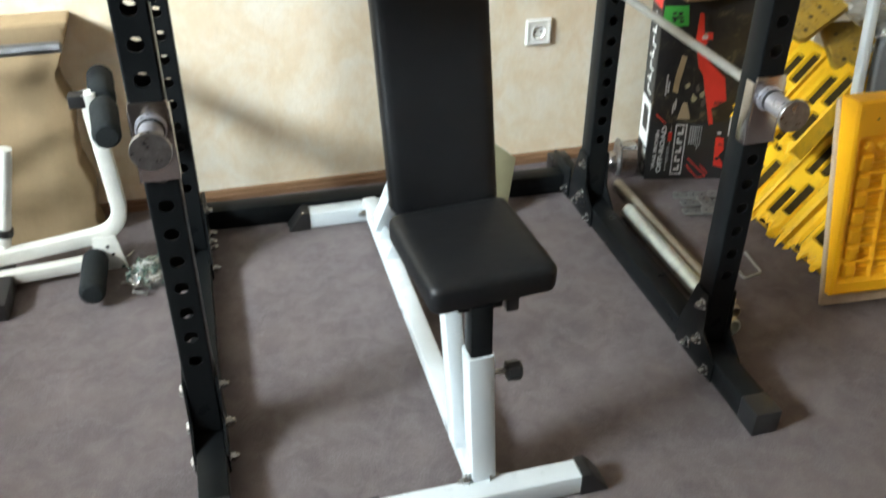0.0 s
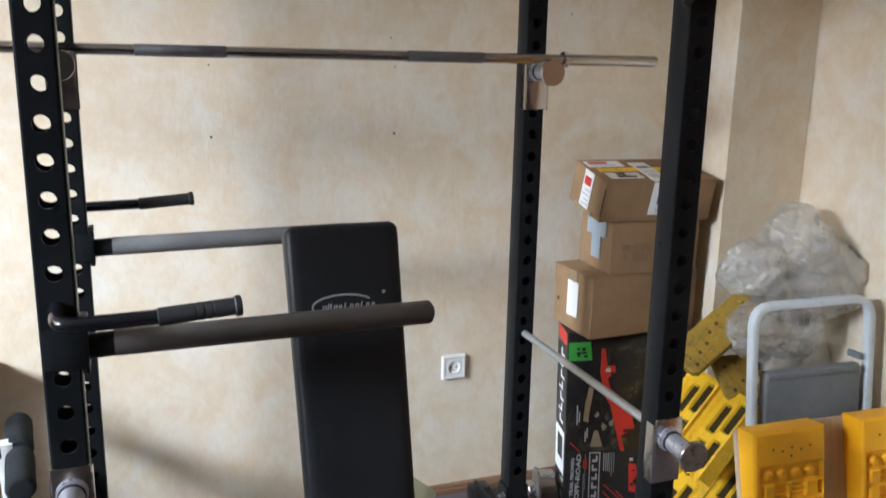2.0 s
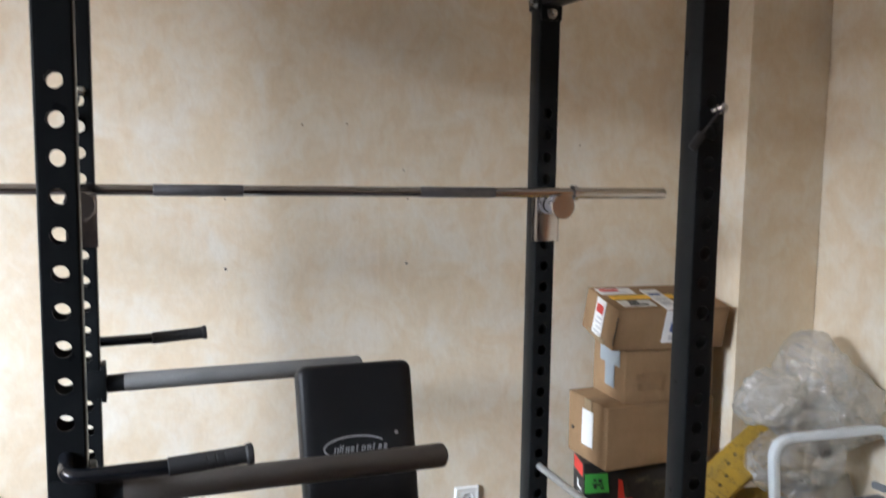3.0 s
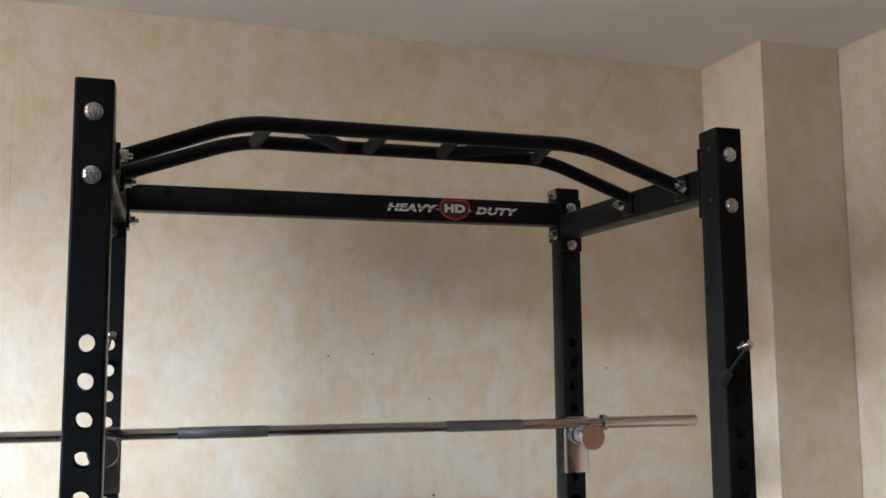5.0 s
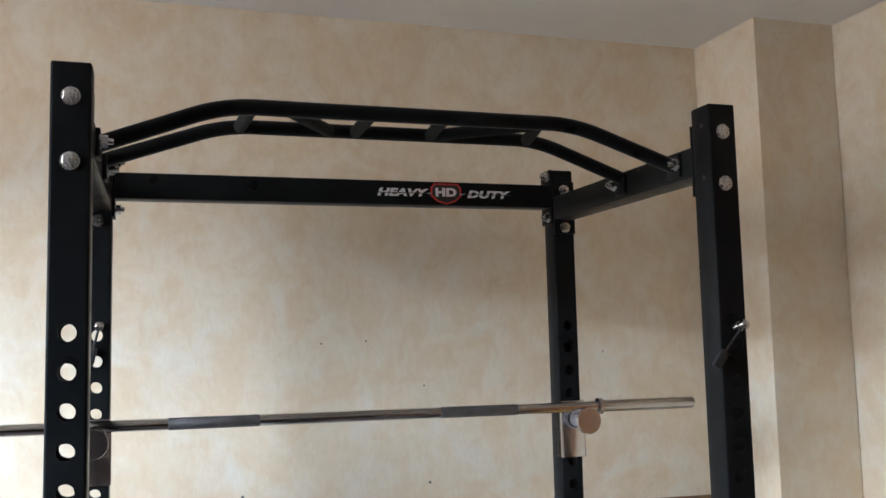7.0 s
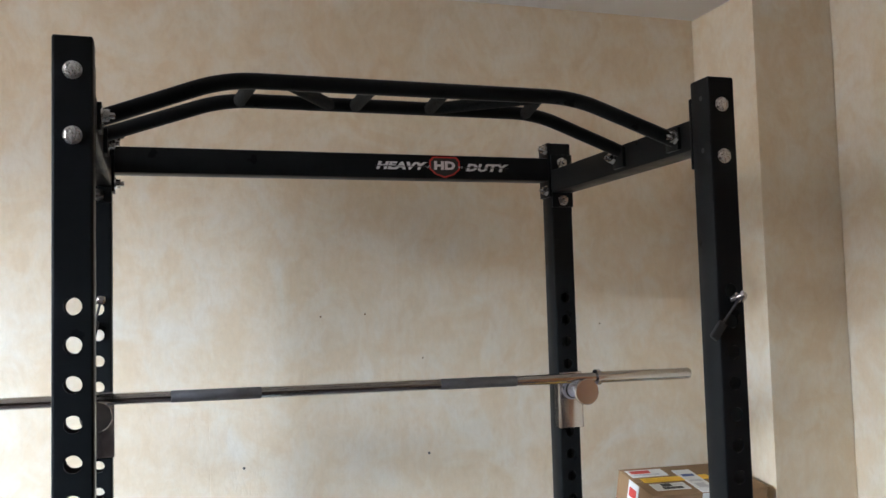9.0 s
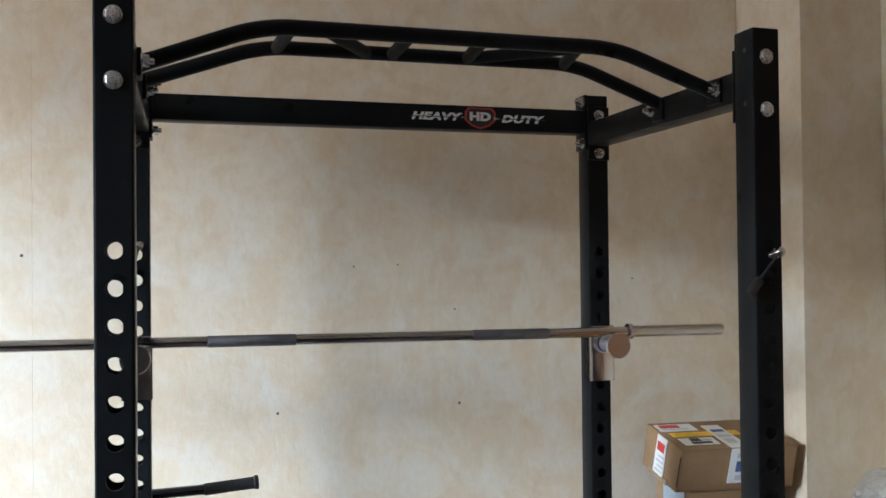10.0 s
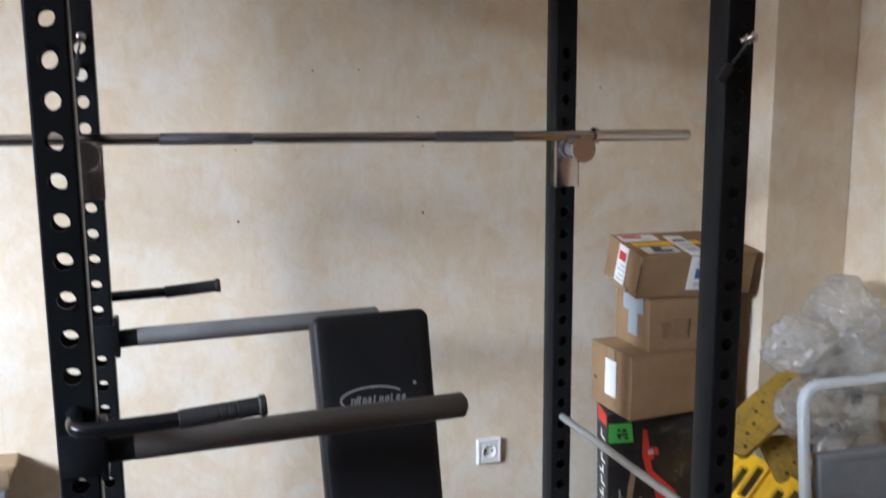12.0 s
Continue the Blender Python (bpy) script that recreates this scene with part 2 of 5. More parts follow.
M_WALL, M_CARPET = wallpaper(), carpet()
M_CEIL = plain("ceiling_paint", (0.86, 0.86, 0.85), 0.85, vary=0.04, scale=3, bump=0.2, fine=90)
M_BASE = wood("baseboard_wood", (0.15, 0.075, 0.038), (0.25, 0.14, 0.075), "x")
M_BLACK, M_VINYL, M_FOAM = black_paint(), vinyl(), foam()
M_WHITE = plain("white_enamel", (0.66, 0.72, 0.75), 0.3, vary=0.05, scale=9, bump=0.06, fine=300)
M_CREAM = plain("old_white_enamel", (0.72, 0.72, 0.67), 0.38, vary=0.12, scale=11, bump=0.08, fine=200)
M_CHROME = chrome("chrome_plate", (0.56, 0.54, 0.545), 0.21)
M_SOUTH = plain("greige_paint", (0.25, 0.215, 0.19), 0.8, vary=0.08, scale=4)
M_SATIN = plain("satin_zinc", (0.56, 0.56, 0.62), 0.30, 0.7, 0.10, 25, 0.05)
M_ZINC = plain("dull_zinc", (0.42, 0.42, 0.40), 0.4, 0.55, 0.15, 20, 0.1)
M_STEEL = chrome("bright_zinc", (0.56, 0.57, 0.57), 0.27, False)
M_BAR = chrome("barbell_steel", (0.52, 0.51, 0.50), 0.11, False)
M_TEAL = chrome("passivated_zinc", (0.42, 0.56, 0.54), 0.25, False)
M_BOLT = plain("bolt_zinc", (0.58, 0.58, 0.57), 0.27, 0.85, 0.2, 240, 0.2, 600)
M_KNURL = plain("knurled_steel", (0.20, 0.20, 0.21), 0.42, 0.9, 0.2, 30, 0.8, 700)
M_TUBE = plain("galvanised_tube", (0.66, 0.70, 0.65), 0.34, 0.55, 0.2, 30, 0.1, 90)
M_TUBEB = plain("weathered_tube", (0.40, 0.36, 0.30), 0.42, 0.6, 0.25, 22, 0.1, 90)
M_PLATE = plain("grey_zinc_plate", (0.21, 0.21, 0.20), 0.42, 0.5, 0.25, 30, 0.1)
# the grey that the front chrome discs reflect, put into the base colour
M_DISC = plain("disc_reflection_grey", (0.33, 0.32, 0.32), 0.30, 0.92, 0.3, 60, 0.1)
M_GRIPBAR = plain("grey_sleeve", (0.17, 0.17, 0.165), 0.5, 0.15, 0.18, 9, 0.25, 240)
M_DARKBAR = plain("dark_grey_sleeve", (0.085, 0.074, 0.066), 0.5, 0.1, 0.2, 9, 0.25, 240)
M_RUBBER = plain("black_rubber", (0.014, 0.014, 0.015), 0.65, vary=0.2, bump=0.3, fine=160)
M_BLACKPL = plain("black_plastic", (0.016, 0.016, 0.017), 0.4, vary=0.2, bump=0.15)
M_CARD = cardboard("brown_cardboard", (0.325, 0.20, 0.105))
M_CARD2 = cardboard("dark_cardboard", (0.29, 0.18, 0.095))
M_CARD3 = cardboard("wrinkled_cardboard", (0.35, 0.25, 0.145), 0.25)
M_BEIGE = plain("print_beige", (0.36, 0.27, 0.17), 0.5)
M_PAPER = plain("white_paper", (0.80, 0.80, 0.78), 0.7, vary=0.05, bump=0.05)
M_TAPE = plain("grey_blue_tape", (0.34, 0.40, 0.44), 0.35, vary=0.08)
M_BLUE = plain("print_blue", (0.05, 0.10, 0.28), 0.5)
M_RED = plain("print_red", (0.62, 0.035, 0.025), 0.4, vary=0.15)
M_GREEN = plain("print_green", (0.05, 0.42, 0.07), 0.4, vary=0.12)
M_INK = plain("print_black", (0.02, 0.02, 0.02), 0.5)
M_SILVER = plain("print_silver", (0.55, 0.55, 0.56), 0.4, vary=0.1)
M_LETTER = plain("white_lettering", (0.72, 0.72, 0.72), 0.5, vary=0.05)
M_LOGO = plain("grey_lettering", (0.33, 0.34, 0.35), 0.5, vary=0.08)
M_PRINT = printed()
M_YEL = yellow("yellow_plastic", (0.98, 0.465, 0.008), 0.05)
M_YELD = yellow("dirty_yellow_plastic", (0.96, 0.56, 0.020), 0.40)
M_DOOR = wood("orange_door_wood", (0.42, 0.17, 0.06), (0.62, 0.29, 0.11), "z", 0.35)
# grimy yellow whose base is also darkened for the shade the ramps lie in
M_YELG = yellow("grimy_shaded_yellow", (0.38, 0.225, 0.022), 0.8)
M_FILM = film_plastic("clear_film", 0.16, 0.50)
M_THIN = film_plastic("thin_clear_film", 0.02, 0.10)
M_GLOSS = plain("gloss_black_steel", (0.006, 0.007, 0.009), 0.16, vary=0.15, bump=0.02)
# dark brown: slot shade put into the colour, also grime on some studs
M_GRIMESHADE = plain("grime_and_slot_shade", (0.105, 0.070, 0.020), 0.85, vary=0.35, scale=40)
# tube insides, lightened in colour to stand in for glare over the dark holes
M_INSIDE = plain("tube_inside_lift", (0.055, 0.055, 0.056), 0.7, 0.0, 0.2, spec=0.15)
M_PLY = wood("plywood_board", (0.47, 0.34, 0.22), (0.60, 0.46, 0.32), "z", 0.6, 0.6)
M_GREYPL = plain("grey_step_plastic", (0.18, 0.19, 0.20), 0.55, vary=0.15, bump=0.3, fine=180)
M_SOCKET = plain("white_socket_plastic", (0.80, 0.79, 0.75), 0.3, vary=0.03)
M_OLIVE = plain("olive_board", (0.30, 0.28, 0.17), 0.7, vary=0.12)
M_FRAME = plain("window_frame_paint", (0.78, 0.78, 0.76), 0.4, vary=0.04)
M_GLASS = Nodes("pane_glass", 0.0)
M_GLASS.b.inputs["Transmission Weight"].default_value = 1.0
M_GLASS = M_GLASS.mat


# ---- shapes ----
def mesh(bm, name, mat, angle=35):
    """The bmesh as mesh data: smooth over shallow edges, sharp over the others."""
    bmesh.ops.recalc_face_normals(bm, faces=bm.faces)
    for e in bm.edges:
        e.smooth = len(e.link_faces) == 2 and e.calc_face_angle(0) < radians(angle)
    for fc in bm.faces:
        fc.smooth = True
    me = bpy.data.meshes.new(name)
    bm.to_mesh(me)
    bm.free()
    me.materials.append(mat)
    return me


def part(name, bm, mat, parent=None, label="", m=None, angle=35):
    ob = new(name, mesh(bm, name, mat, angle))
    ob.parent = parent
    if m:
        ob.matrix_basis = m
    return tagged(ob, label=label)


def thing(name, label, category, m=None, group="", kind=""):
    ob = new(name)
    ob.empty_display_size = 0.1
    ob.matrix_basis = m or Matrix()
    return tagged(ob, label, category, group, kind)


def B():
    return bmesh.new()


def bx(bm, lo, hi, bev=0.0, seg=2, m=None):
    """A box from corner to corner, with rounded edges."""
    v = bmesh.ops.create_cube(bm, size=1.0)["verts"]
    s, c = Vector(hi) - Vector(lo), (Vector(hi) + Vector(lo)) / 2
    bmesh.ops.transform(bm, matrix=(m or Matrix()) @ Matrix.Translation(c) @ Matrix.Diagonal((*s, 1)), verts=v)
    if bev:
        edges = list({e for x in v for e in x.link_edges})
        bmesh.ops.bevel(bm, geom=edges, offset=bev, segments=seg, affect="EDGES", profile=0.5)
    return bm


def rod(bm, p, q, r, seg=20, r2=None):
    """A round bar from p to q."""
    p, q = Vector(p), Vector(q)
    m = Matrix.Translation((p + q) / 2) @ (q - p).to_track_quat("Z", "Y").to_matrix().to_4x4()
    bmesh.ops.create_cone(bm, cap_ends=True, segments=seg, radius1=r, radius2=r if r2 is None else r2, depth=(q - p).length, matrix=m)
    return bm


def turned(bm, p, q, profile, seg=24):
    """A turned solid about the line p to q; profile: rows of (distance along, radius)."""
    p, q = Vector(p), Vector(q)
    m = Matrix.Translation(p) @ (q - p).to_track_quat("Z", "Y").to_matrix().to_4x4()
    rings = []
    for d, r in profile:
        rings.append([bm.verts.new(m @ Vector((r * math.cos(a), r * math.sin(a), d))) for a in (2 * math.pi * k / seg for k in range(seg))])
    for a, b in zip(rings, rings[1:]):
        for k in range(seg):
            bm.faces.new((a[k], a[(k + 1) % seg], b[(k + 1) % seg], b[k]))
    bm.faces.new(rings[0][::-1]), bm.faces.new(rings[-1])
    return bm


def rounded(points, radius, steps=6):
    """A polyline with its corners rounded."""
    pts = [Vector(p) for p in points]
    out = [pts[0]]
    for a, b, c in zip(pts, pts[1:], pts[2:]):
        d = min(radius, (a - b).length * 0.49, (c - b).length * 0.49)
        s, e = b + (a - b).normalized() * d, b + (c - b).normalized() * d
        out += [s.lerp(b, t).lerp(b.lerp(e, t), t) for t in (k / steps for k in range(steps + 1))]
    return out + [pts[-1]]


def sweep(bm, pts, section, closed=False):
    """A section (rows of across, up) carried along a line of points."""
    pts = [Vector(p) for p in pts]
    up = Vector((0, 0, 1))
    if abs((pts[1] - pts[0]).normalized().z) > 0.9:
        up = Vector((0, 1, 0))
    rings = []
    for k, p in enumerate(pts):
        if closed:
            d = pts[(k + 1) % len(pts)] - pts[k - 1]
        else:
            d = pts[min(k + 1, len(pts) - 1)] - pts[max(k - 1, 0)]
        d.normalize()
        up = (up - d * up.dot(d)).normalized()
        side = d.cross(up)
        rings.append([bm.verts.new(p + side * a + up * b) for a, b in section])
    n = len(section)
    for a, b in list(zip(rings, rings[1:])) + ([(rings[-1], rings[0])] if closed else []):
        for k in range(n):
            bm.faces.new((a[k], a[(k + 1) % n], b[(k + 1) % n], b[k]))
    if not closed:
        bm.faces.new(rings[0][::-1]), bm.faces.new(rings[-1])
    return bm


def disc(r, seg=14):
    return [(r * math.cos(2 * math.pi * k / seg), r * math.sin(2 * math.pi * k / seg)) for k in range(seg)]


def rect(w, h, r=0.004):
    """A rounded rectangular section."""
    out = []
    for sx, sy, a0 in ((1, 1, 0), (-1, 1, 90), (-1, -1, 180), (1, -1, 270)):
        for a in (0, 45, 90):
            t = radians(a0 + a)
            out.append((sx * (w / 2 - r) + r * math.cos(t), sy * (h / 2 - r) + r * math.sin(t)))
    return out


def prism(bm, poly, m, depth, bev=0.0):
    """A flat outline (x, y of m) with thickness along m's z."""
    lo = [bm.verts.new(m @ Vector((x, y, 0))) for x, y in poly]
    hi = [bm.verts.new(m @ Vector((x, y, depth))) for x, y in poly]
    faces = [bm.faces.new(lo[::-1]), bm.faces.new(hi)]
    for k in range(len(poly)):
        j = (k + 1) % len(poly)
        faces.append(bm.faces.new((lo[k], lo[j], hi[j], hi[k])))
    if bev:
        bmesh.ops.bevel(bm, geom=list({e for fc in faces for e in fc.edges}), offset=bev, segments=2, affect="EDGES", profile=0.5)
    return bm


def frame_xz(x, y, z):
    """A frame whose x runs along the room's x and whose y runs up, facing the room (towards -y)."""
    return Matrix.Translation((x, y, z)) @ Matrix(((1, 0, 0, 0), (0, 0, -1, 0), (0, 1, 0, 0), (0, 0, 0, 1)))


def words(name, text, size, mat, parent, m, depth=0.0006, shear=0.0, spread=1.0, bold=0.0, label=""):
    """Lettering in the built-in font as a thin mesh."""
    cu = bpy.data.curves.new(name, "FONT")
    cu.body, cu.size, cu.extrude, cu.shear, cu.space_character, cu.offset = text, size, depth, shear, spread, bold
    cu.align_x, cu.align_y, cu.resolution_u = "CENTER", "CENTER", 3
    tmp = new(name + "_curve", cu)
    me = bpy.data.meshes.new_from_object(tmp)
    bpy.data.objects.remove(tmp)
    me.materials.append(mat)
    ob = new(name, me)
    ob.parent, ob.matrix_basis = parent, m
    return tagged(ob, label=label)


def moulded(nu, nv, height, place, soft=1):
    """A moulded skin: a grid of heights (rows of v), softened, set in space by place(u, v, height)."""
    h = np.array([[height(i / (nu - 1), j / (nv - 1)) for i in range(nu)] for j in range(nv)], float)
    for _ in range(soft):
        p = np.pad(h, 1, mode="edge")
        h = (p[1:-1, 1:-1] * 2 + p[:-2, 1:-1] + p[2:, 1:-1] + p[1:-1, :-2] + p[1:-1, 2:]) / 6
    bm = bmesh.new()
    grid = [[bm.verts.new(place(i / (nu - 1), j / (nv - 1), h[j, i])) for i in range(nu)] for j in range(nv)]
    for j in range(nv - 1):
        for i in range(nu - 1):
            bm.faces.new((grid[j][i], grid[j][i + 1], grid[j + 1][i + 1], grid[j + 1][i]))
    return bm


# ---- the room ----
def slab(name, lo, hi, mat, label, category):
    bm = bx(B(), lo, hi)
    return tagged(part(name, bm, mat), label, category, kind="structure")


floor = slab("floor", (WALL_L - 0.2, WALL_F - 0.2, -0.1), (WALL_R + 0.2, WALL_Y + 0.2, 0.0), M_CARPET, "mauve-grey short-pile carpet floor", "carpet")
ceiling = slab("ceiling", (WALL_L - 0.2, WALL_F - 0.2, CEIL), (WALL_R + 0.2, WALL_Y + 0.2, CEIL + 0.1), M_CEIL, "off-white painted ceiling", "ceiling")
wall_back = slab("wall_north", (WALL_L, WALL_Y + 0.0015, 0), (PIL_X - 0.003, WALL_Y + 0.2, CEIL), M_WALL, "wall with mottled cream and ochre wallpaper", "wall")
slab("wall_pillar", (PIL_X, PIL_Y, 0), (WALL_R - 0.003, WALL_Y + 0.2, CEIL), M_WALL, "boxed-out corner pillar with mottled cream wallpaper", "pillar")
slab("wall_east", (WALL_R, WALL_F, 0), (WALL_R + 0.2, WALL_Y + 0.2, CEIL), M_WALL, "side wall with mottled cream wallpaper", "wall")
slab("wall_south", (WALL_L, WALL_F - 0.2, 0), (WALL_R, WALL_F, CEIL), M_SOUTH, "plain greige painted wall opposite the rack", "wall")

# lengths of wallpaper, butted with hairline joints
edges = [WALL_L] + [0.072 + 0.524 * k for k in range(-4, 3)] + [PIL_X - 0.003]
for a, b in zip(edges, edges[1:]):
    part("wallpaper_length", bx(B(), (a + 0.00015, WALL_Y, 0.0), (b - 0.00015, WALL_Y + 0.0013, CEIL), 0.00018, 1), M_WALL, wall_back)

# the wall with the window
bm = B()
for lo, hi in (((WALL_F, 0), (WIN_Y0, CEIL)), ((WIN_Y1, 0), (WALL_Y + 0.2, CEIL)), ((WIN_Y0, 0), (WIN_Y1, WIN_Z0)), ((WIN_Y0, WIN_Z1), (WIN_Y1, CEIL))):
    bx(bm, (WALL_L - 0.2, *lo), (WALL_L, *hi))
tagged(part("wall_west", bm, M_SOUTH), "plain greige painted wall with a window opening", "wall", kind="structure")
window = thing("window_1", "white-framed window letting in soft daylight", "window", kind="structure")
bm = B()
for lo, hi in (((WIN_Y0, WIN_Z0), (WIN_Y1, WIN_Z0 + 0.07)), ((WIN_Y0, WIN_Z1 - 0.07), (WIN_Y1, WIN_Z1)), ((WIN_Y0, WIN_Z0 + 0.07), (WIN_Y0 + 0.07, WIN_Z1 - 0.07)), ((WIN_Y1 - 0.07, WIN_Z0 + 0.07), (WIN_Y1, WIN_Z1 - 0.07))):
    bx(bm, (WALL_L - 0.16, *lo), (WALL_L - 0.10, *hi), 0.006)
part("window_frame", bm, M_FRAME, window)
pane = part("pane", bx(B(), (WALL_L - 0.135, WIN_Y0 + 0.06, WIN_Z0 + 0.06), (WALL_L - 0.129, WIN_Y1 - 0.06, WIN_Z1 - 0.06)), M_GLASS, window)
pane.visible_shadow = False

# varnished door in the side wall
door = thing("door_1", "orange-brown varnished wooden door in the side wall", "door", pose(WALL_R, 0.1, 0), kind="structure")
part("door_leaf", bx(B(), (-0.030, -0.40, 0.004), (-0.004, 0.40, 2.0), 0.003), M_DOOR, door)
bm = B()
for y0, y1, z0, z1 in ((-0.47, -0.402, 0.0, 2.07), (0.402, 0.47, 0.0, 2.07), (-0.402, 0.402, 2.003, 2.07)):
    bx(bm, (-0.036, y0, z0), (-0.002, y1, z1), 0.003)
part("door_frame", bm, M_DOOR, door)
part("door_handle", sweep(B(), rounded([(-0.028, 0.34, 1.02), (-0.085, 0.34, 1.02), (-0.085, 0.22, 1.02)], 0.02, 5), disc(0.009, 12)), M_STEEL, door, "steel lever handle")

# baseboard along the long wall, with a rounded top
base_poly = [(0, 0), (0.015, 0), (0.015, 0.018), (0.0115, 0.0205), (0.0115, 0.024), (0.0095, 0.031), (0.005, 0.034), (0, 0.034)]
bm = prism(B(), base_poly, Matrix.Translation((WALL_L, WALL_Y - 0.0005, 0)) @ Matrix(((0, 0, 1, 0), (-1, 0, 0, 0), (0, 1, 0, 0), (0, 0, 0, 1))), PIL_X - WALL_L - 0.002)
tagged(part("baseboard", bm, M_BASE), "brown varnished wooden baseboard", "baseboard", kind="structure")

# wall socket
socket = thing("wall_socket", "square white wall socket on the wallpaper", "socket", pose(0.883, WALL_Y, 0.442))


def socket_height(u, v):
    """A raised square frame, a sunk square, and a deep round well."""
    a, b = abs(u - 0.5) * 0.081, abs(v - 0.5) * 0.081
    r, edge = math.hypot(a, b), 0.0405 - max(a, b)
    if edge < 0.0015:
        return 0.004
    if r < 0.0195 and not (a < 0.0045 and b > 0.0165):
        return 0.0055
    if r < 0.0225:
        return 0.0128
    return 0.0110 if edge > 0.0105 else 0.0125


plate = part("cover_plate", moulded(65, 65, socket_height, lambda u, v, h: ((u - 0.5) * 0.081, -h, (v - 0.5) * 0.081), 1), M_SOCKET, socket)
part("back_box", bx(B(), (-0.040, -0.004, -0.040), (0.040, -0.0002, 0.040)), M_SOCKET, socket).location.y = 0.0035
for dx in (-0.0095, 0.0095):
    part("contact_hole", rod(B(), (dx, -0.0062, 0), (dx, -0.0034, 0), 0.0030, 10), M_INK, plate)

# plugged nail holes in the wallpaper
plug = part("wall_plug", turned(B(), (0, 0.001, 0), (0, -0.004, 0), [(0, 0.0040), (0.002, 0.0038), (0.003, 0.002)], 10), M_DARKBAR)
tagged(plug, "small dark nail plug in the wallpaper", "nail", "nail plugs in the wall")
plug.matrix_basis = pose(0.161, WALL_Y, 1.186)
copy_thing(plug, pose(0.681, WALL_Y, 1.187))
copy_thing(plug, pose(-0.477, WALL_Y, 1.623))
pale = part("wall_plug", turned(B(), (0, 0.001, 0), (0, -0.002, 0), [(0, 0.003), (0.001, 0.0028), (0.002, 0.0015)], 8), M_CARD2)
tagged(pale, "tiny brownish filled nail hole in the wallpaper", "nail", "nail plugs in the wall")
pale.matrix_basis = pose(0.162, WALL_Y, 1.379)
for x, z in ((0.683, 1.377), (0.502, 1.589), (0.375, 1.585), (0.67, 1.459), (1.243, 1.539)):
    copy_thing(pale, pose(x, WALL_Y, z))


# ---- the power rack ----
TW, HALF = 0.058, 0.029
XL, XR, YF, YB = -0.185, 0.949, 1.551, 2.244
TOP, HOLE_TOP, PITCH, HOLES = 2.02, 1.619, 0.0571, 25


def upright_mesh():
    """A square tube with a row of round holes through front and back."""
    bm = B()
    flat, wall = HALF - 0.004, 0.003
    z0, z1 = 0.06, TOP
    corner = math.atan2(PITCH / 2, flat)
    marks = (-corner, corner, math.pi - corner, math.pi + corner, 2 * math.pi - corner)
    angles = [a + (b - a) * k / 5 for a, b in zip(marks, marks[1:]) for k in range(5)]
    edge = [(math.cos(a), math.sin(a)) for a in angles]
    n = len(edge)
    for side, hr in ((-1, 0.0130), (1, 0.0138)):
        rings = []
        for depth in (HALF, HALF - wall):
            y, row = side * depth, []
            for k in range(HOLES):
                zc = HOLE_TOP - k * PITCH
                out = []
                for c, s in edge:
                    t = min(flat / max(abs(c), 1e-9), PITCH / 2 / max(abs(s), 1e-9))
                    out.append(bm.verts.new((c * t, y, zc + s * t)))
                inn = [bm.verts.new((c * hr, y, zc + s * hr)) for c, s in edge]
                for a in range(n):
                    b = (a + 1) % n
                    bm.faces.new((out[a], out[b], inn[b], inn[a]))
                row.append(inn)
            rings.append(row)
            for lo, hi in ((z0, HOLE_TOP - (HOLES - 0.5) * PITCH), (HOLE_TOP + PITCH / 2, z1)):
                bm.faces.new([bm.verts.new(v) for v in ((-flat, y, lo), (flat, y, lo), (flat, y, hi), (-flat, y, hi))])
        for a, b in zip(*rings):
            for k in range(n):
                j = (k + 1) % n
                bm.faces.new((a[k], a[j], b[j], b[k]))
    for sx in (-1, 1):
        line = [(sx * flat, -HALF), (sx * (HALF - 0.0012), -HALF + 0.0012), (sx * HALF, -flat), (sx * HALF, flat), (sx * (HALF - 0.0012), HALF - 0.0012), (sx * flat, HALF)]
        lo, hi = [bm.verts.new((x, y, z0)) for x, y in line], [bm.verts.new((x, y, z1)) for x, y in line]
        for k in range(len(line) - 1):
            bm.faces.new((lo[k], lo[k + 1], hi[k + 1], hi[k]))
        x = sx * (HALF - wall)
        bm.faces.new([bm.verts.new(v) for v in ((x, -flat, z0), (x, flat, z0), (x, flat, z1), (x, -flat, z1))])
    bmesh.ops.remove_doubles(bm, verts=bm.verts, dist=0.0001)
    bx(bm, (-HALF + 0.001, -HALF + 0.001, TOP - 0.004), (HALF - 0.001, HALF - 0.001, TOP + 0.003), 0.002)
    # inner faces take the lightened grey that lifts the holes
    inner = HALF - wall + 0.0002
    for fc in bm.faces:
        fc.material_index = int(all(abs(v.co.x) < inner and abs(v.co.y) < inner for v in fc.verts))
    me = mesh(bm, "upright", M_BLACK)
    me.materials.append(M_INSIDE)
    return me


def bolt_mesh(r=0.0125, high=0.0065):
    """A washer and a low hexagon head with a rounded crown."""
    bm = B()
    turned(bm, (0, 0, 0), (0, 0, 0.003), [(-0.001, r * 1.12), (0.0012, r * 1.12), (0.0016, r * 0.9)], 20)
    head = bmesh.ops.create_cone(bm, cap_ends=True, segments=6, radius1=r * 1.06, radius2=r * 1.0, depth=high, matrix=Matrix.Translation((0, 0, 0.0014 + high / 2)))["verts"]
    top = [e for e in {e for v in head for e in v.link_edges} if all(v.co.z > high * 0.9 for v in e.verts)]
    bmesh.ops.bevel(bm, geom=top, offset=r * 0.3, segments=3, affect="EDGES", profile=0.5)
    return mesh(bm, "bolt", M_BOLT, 25)


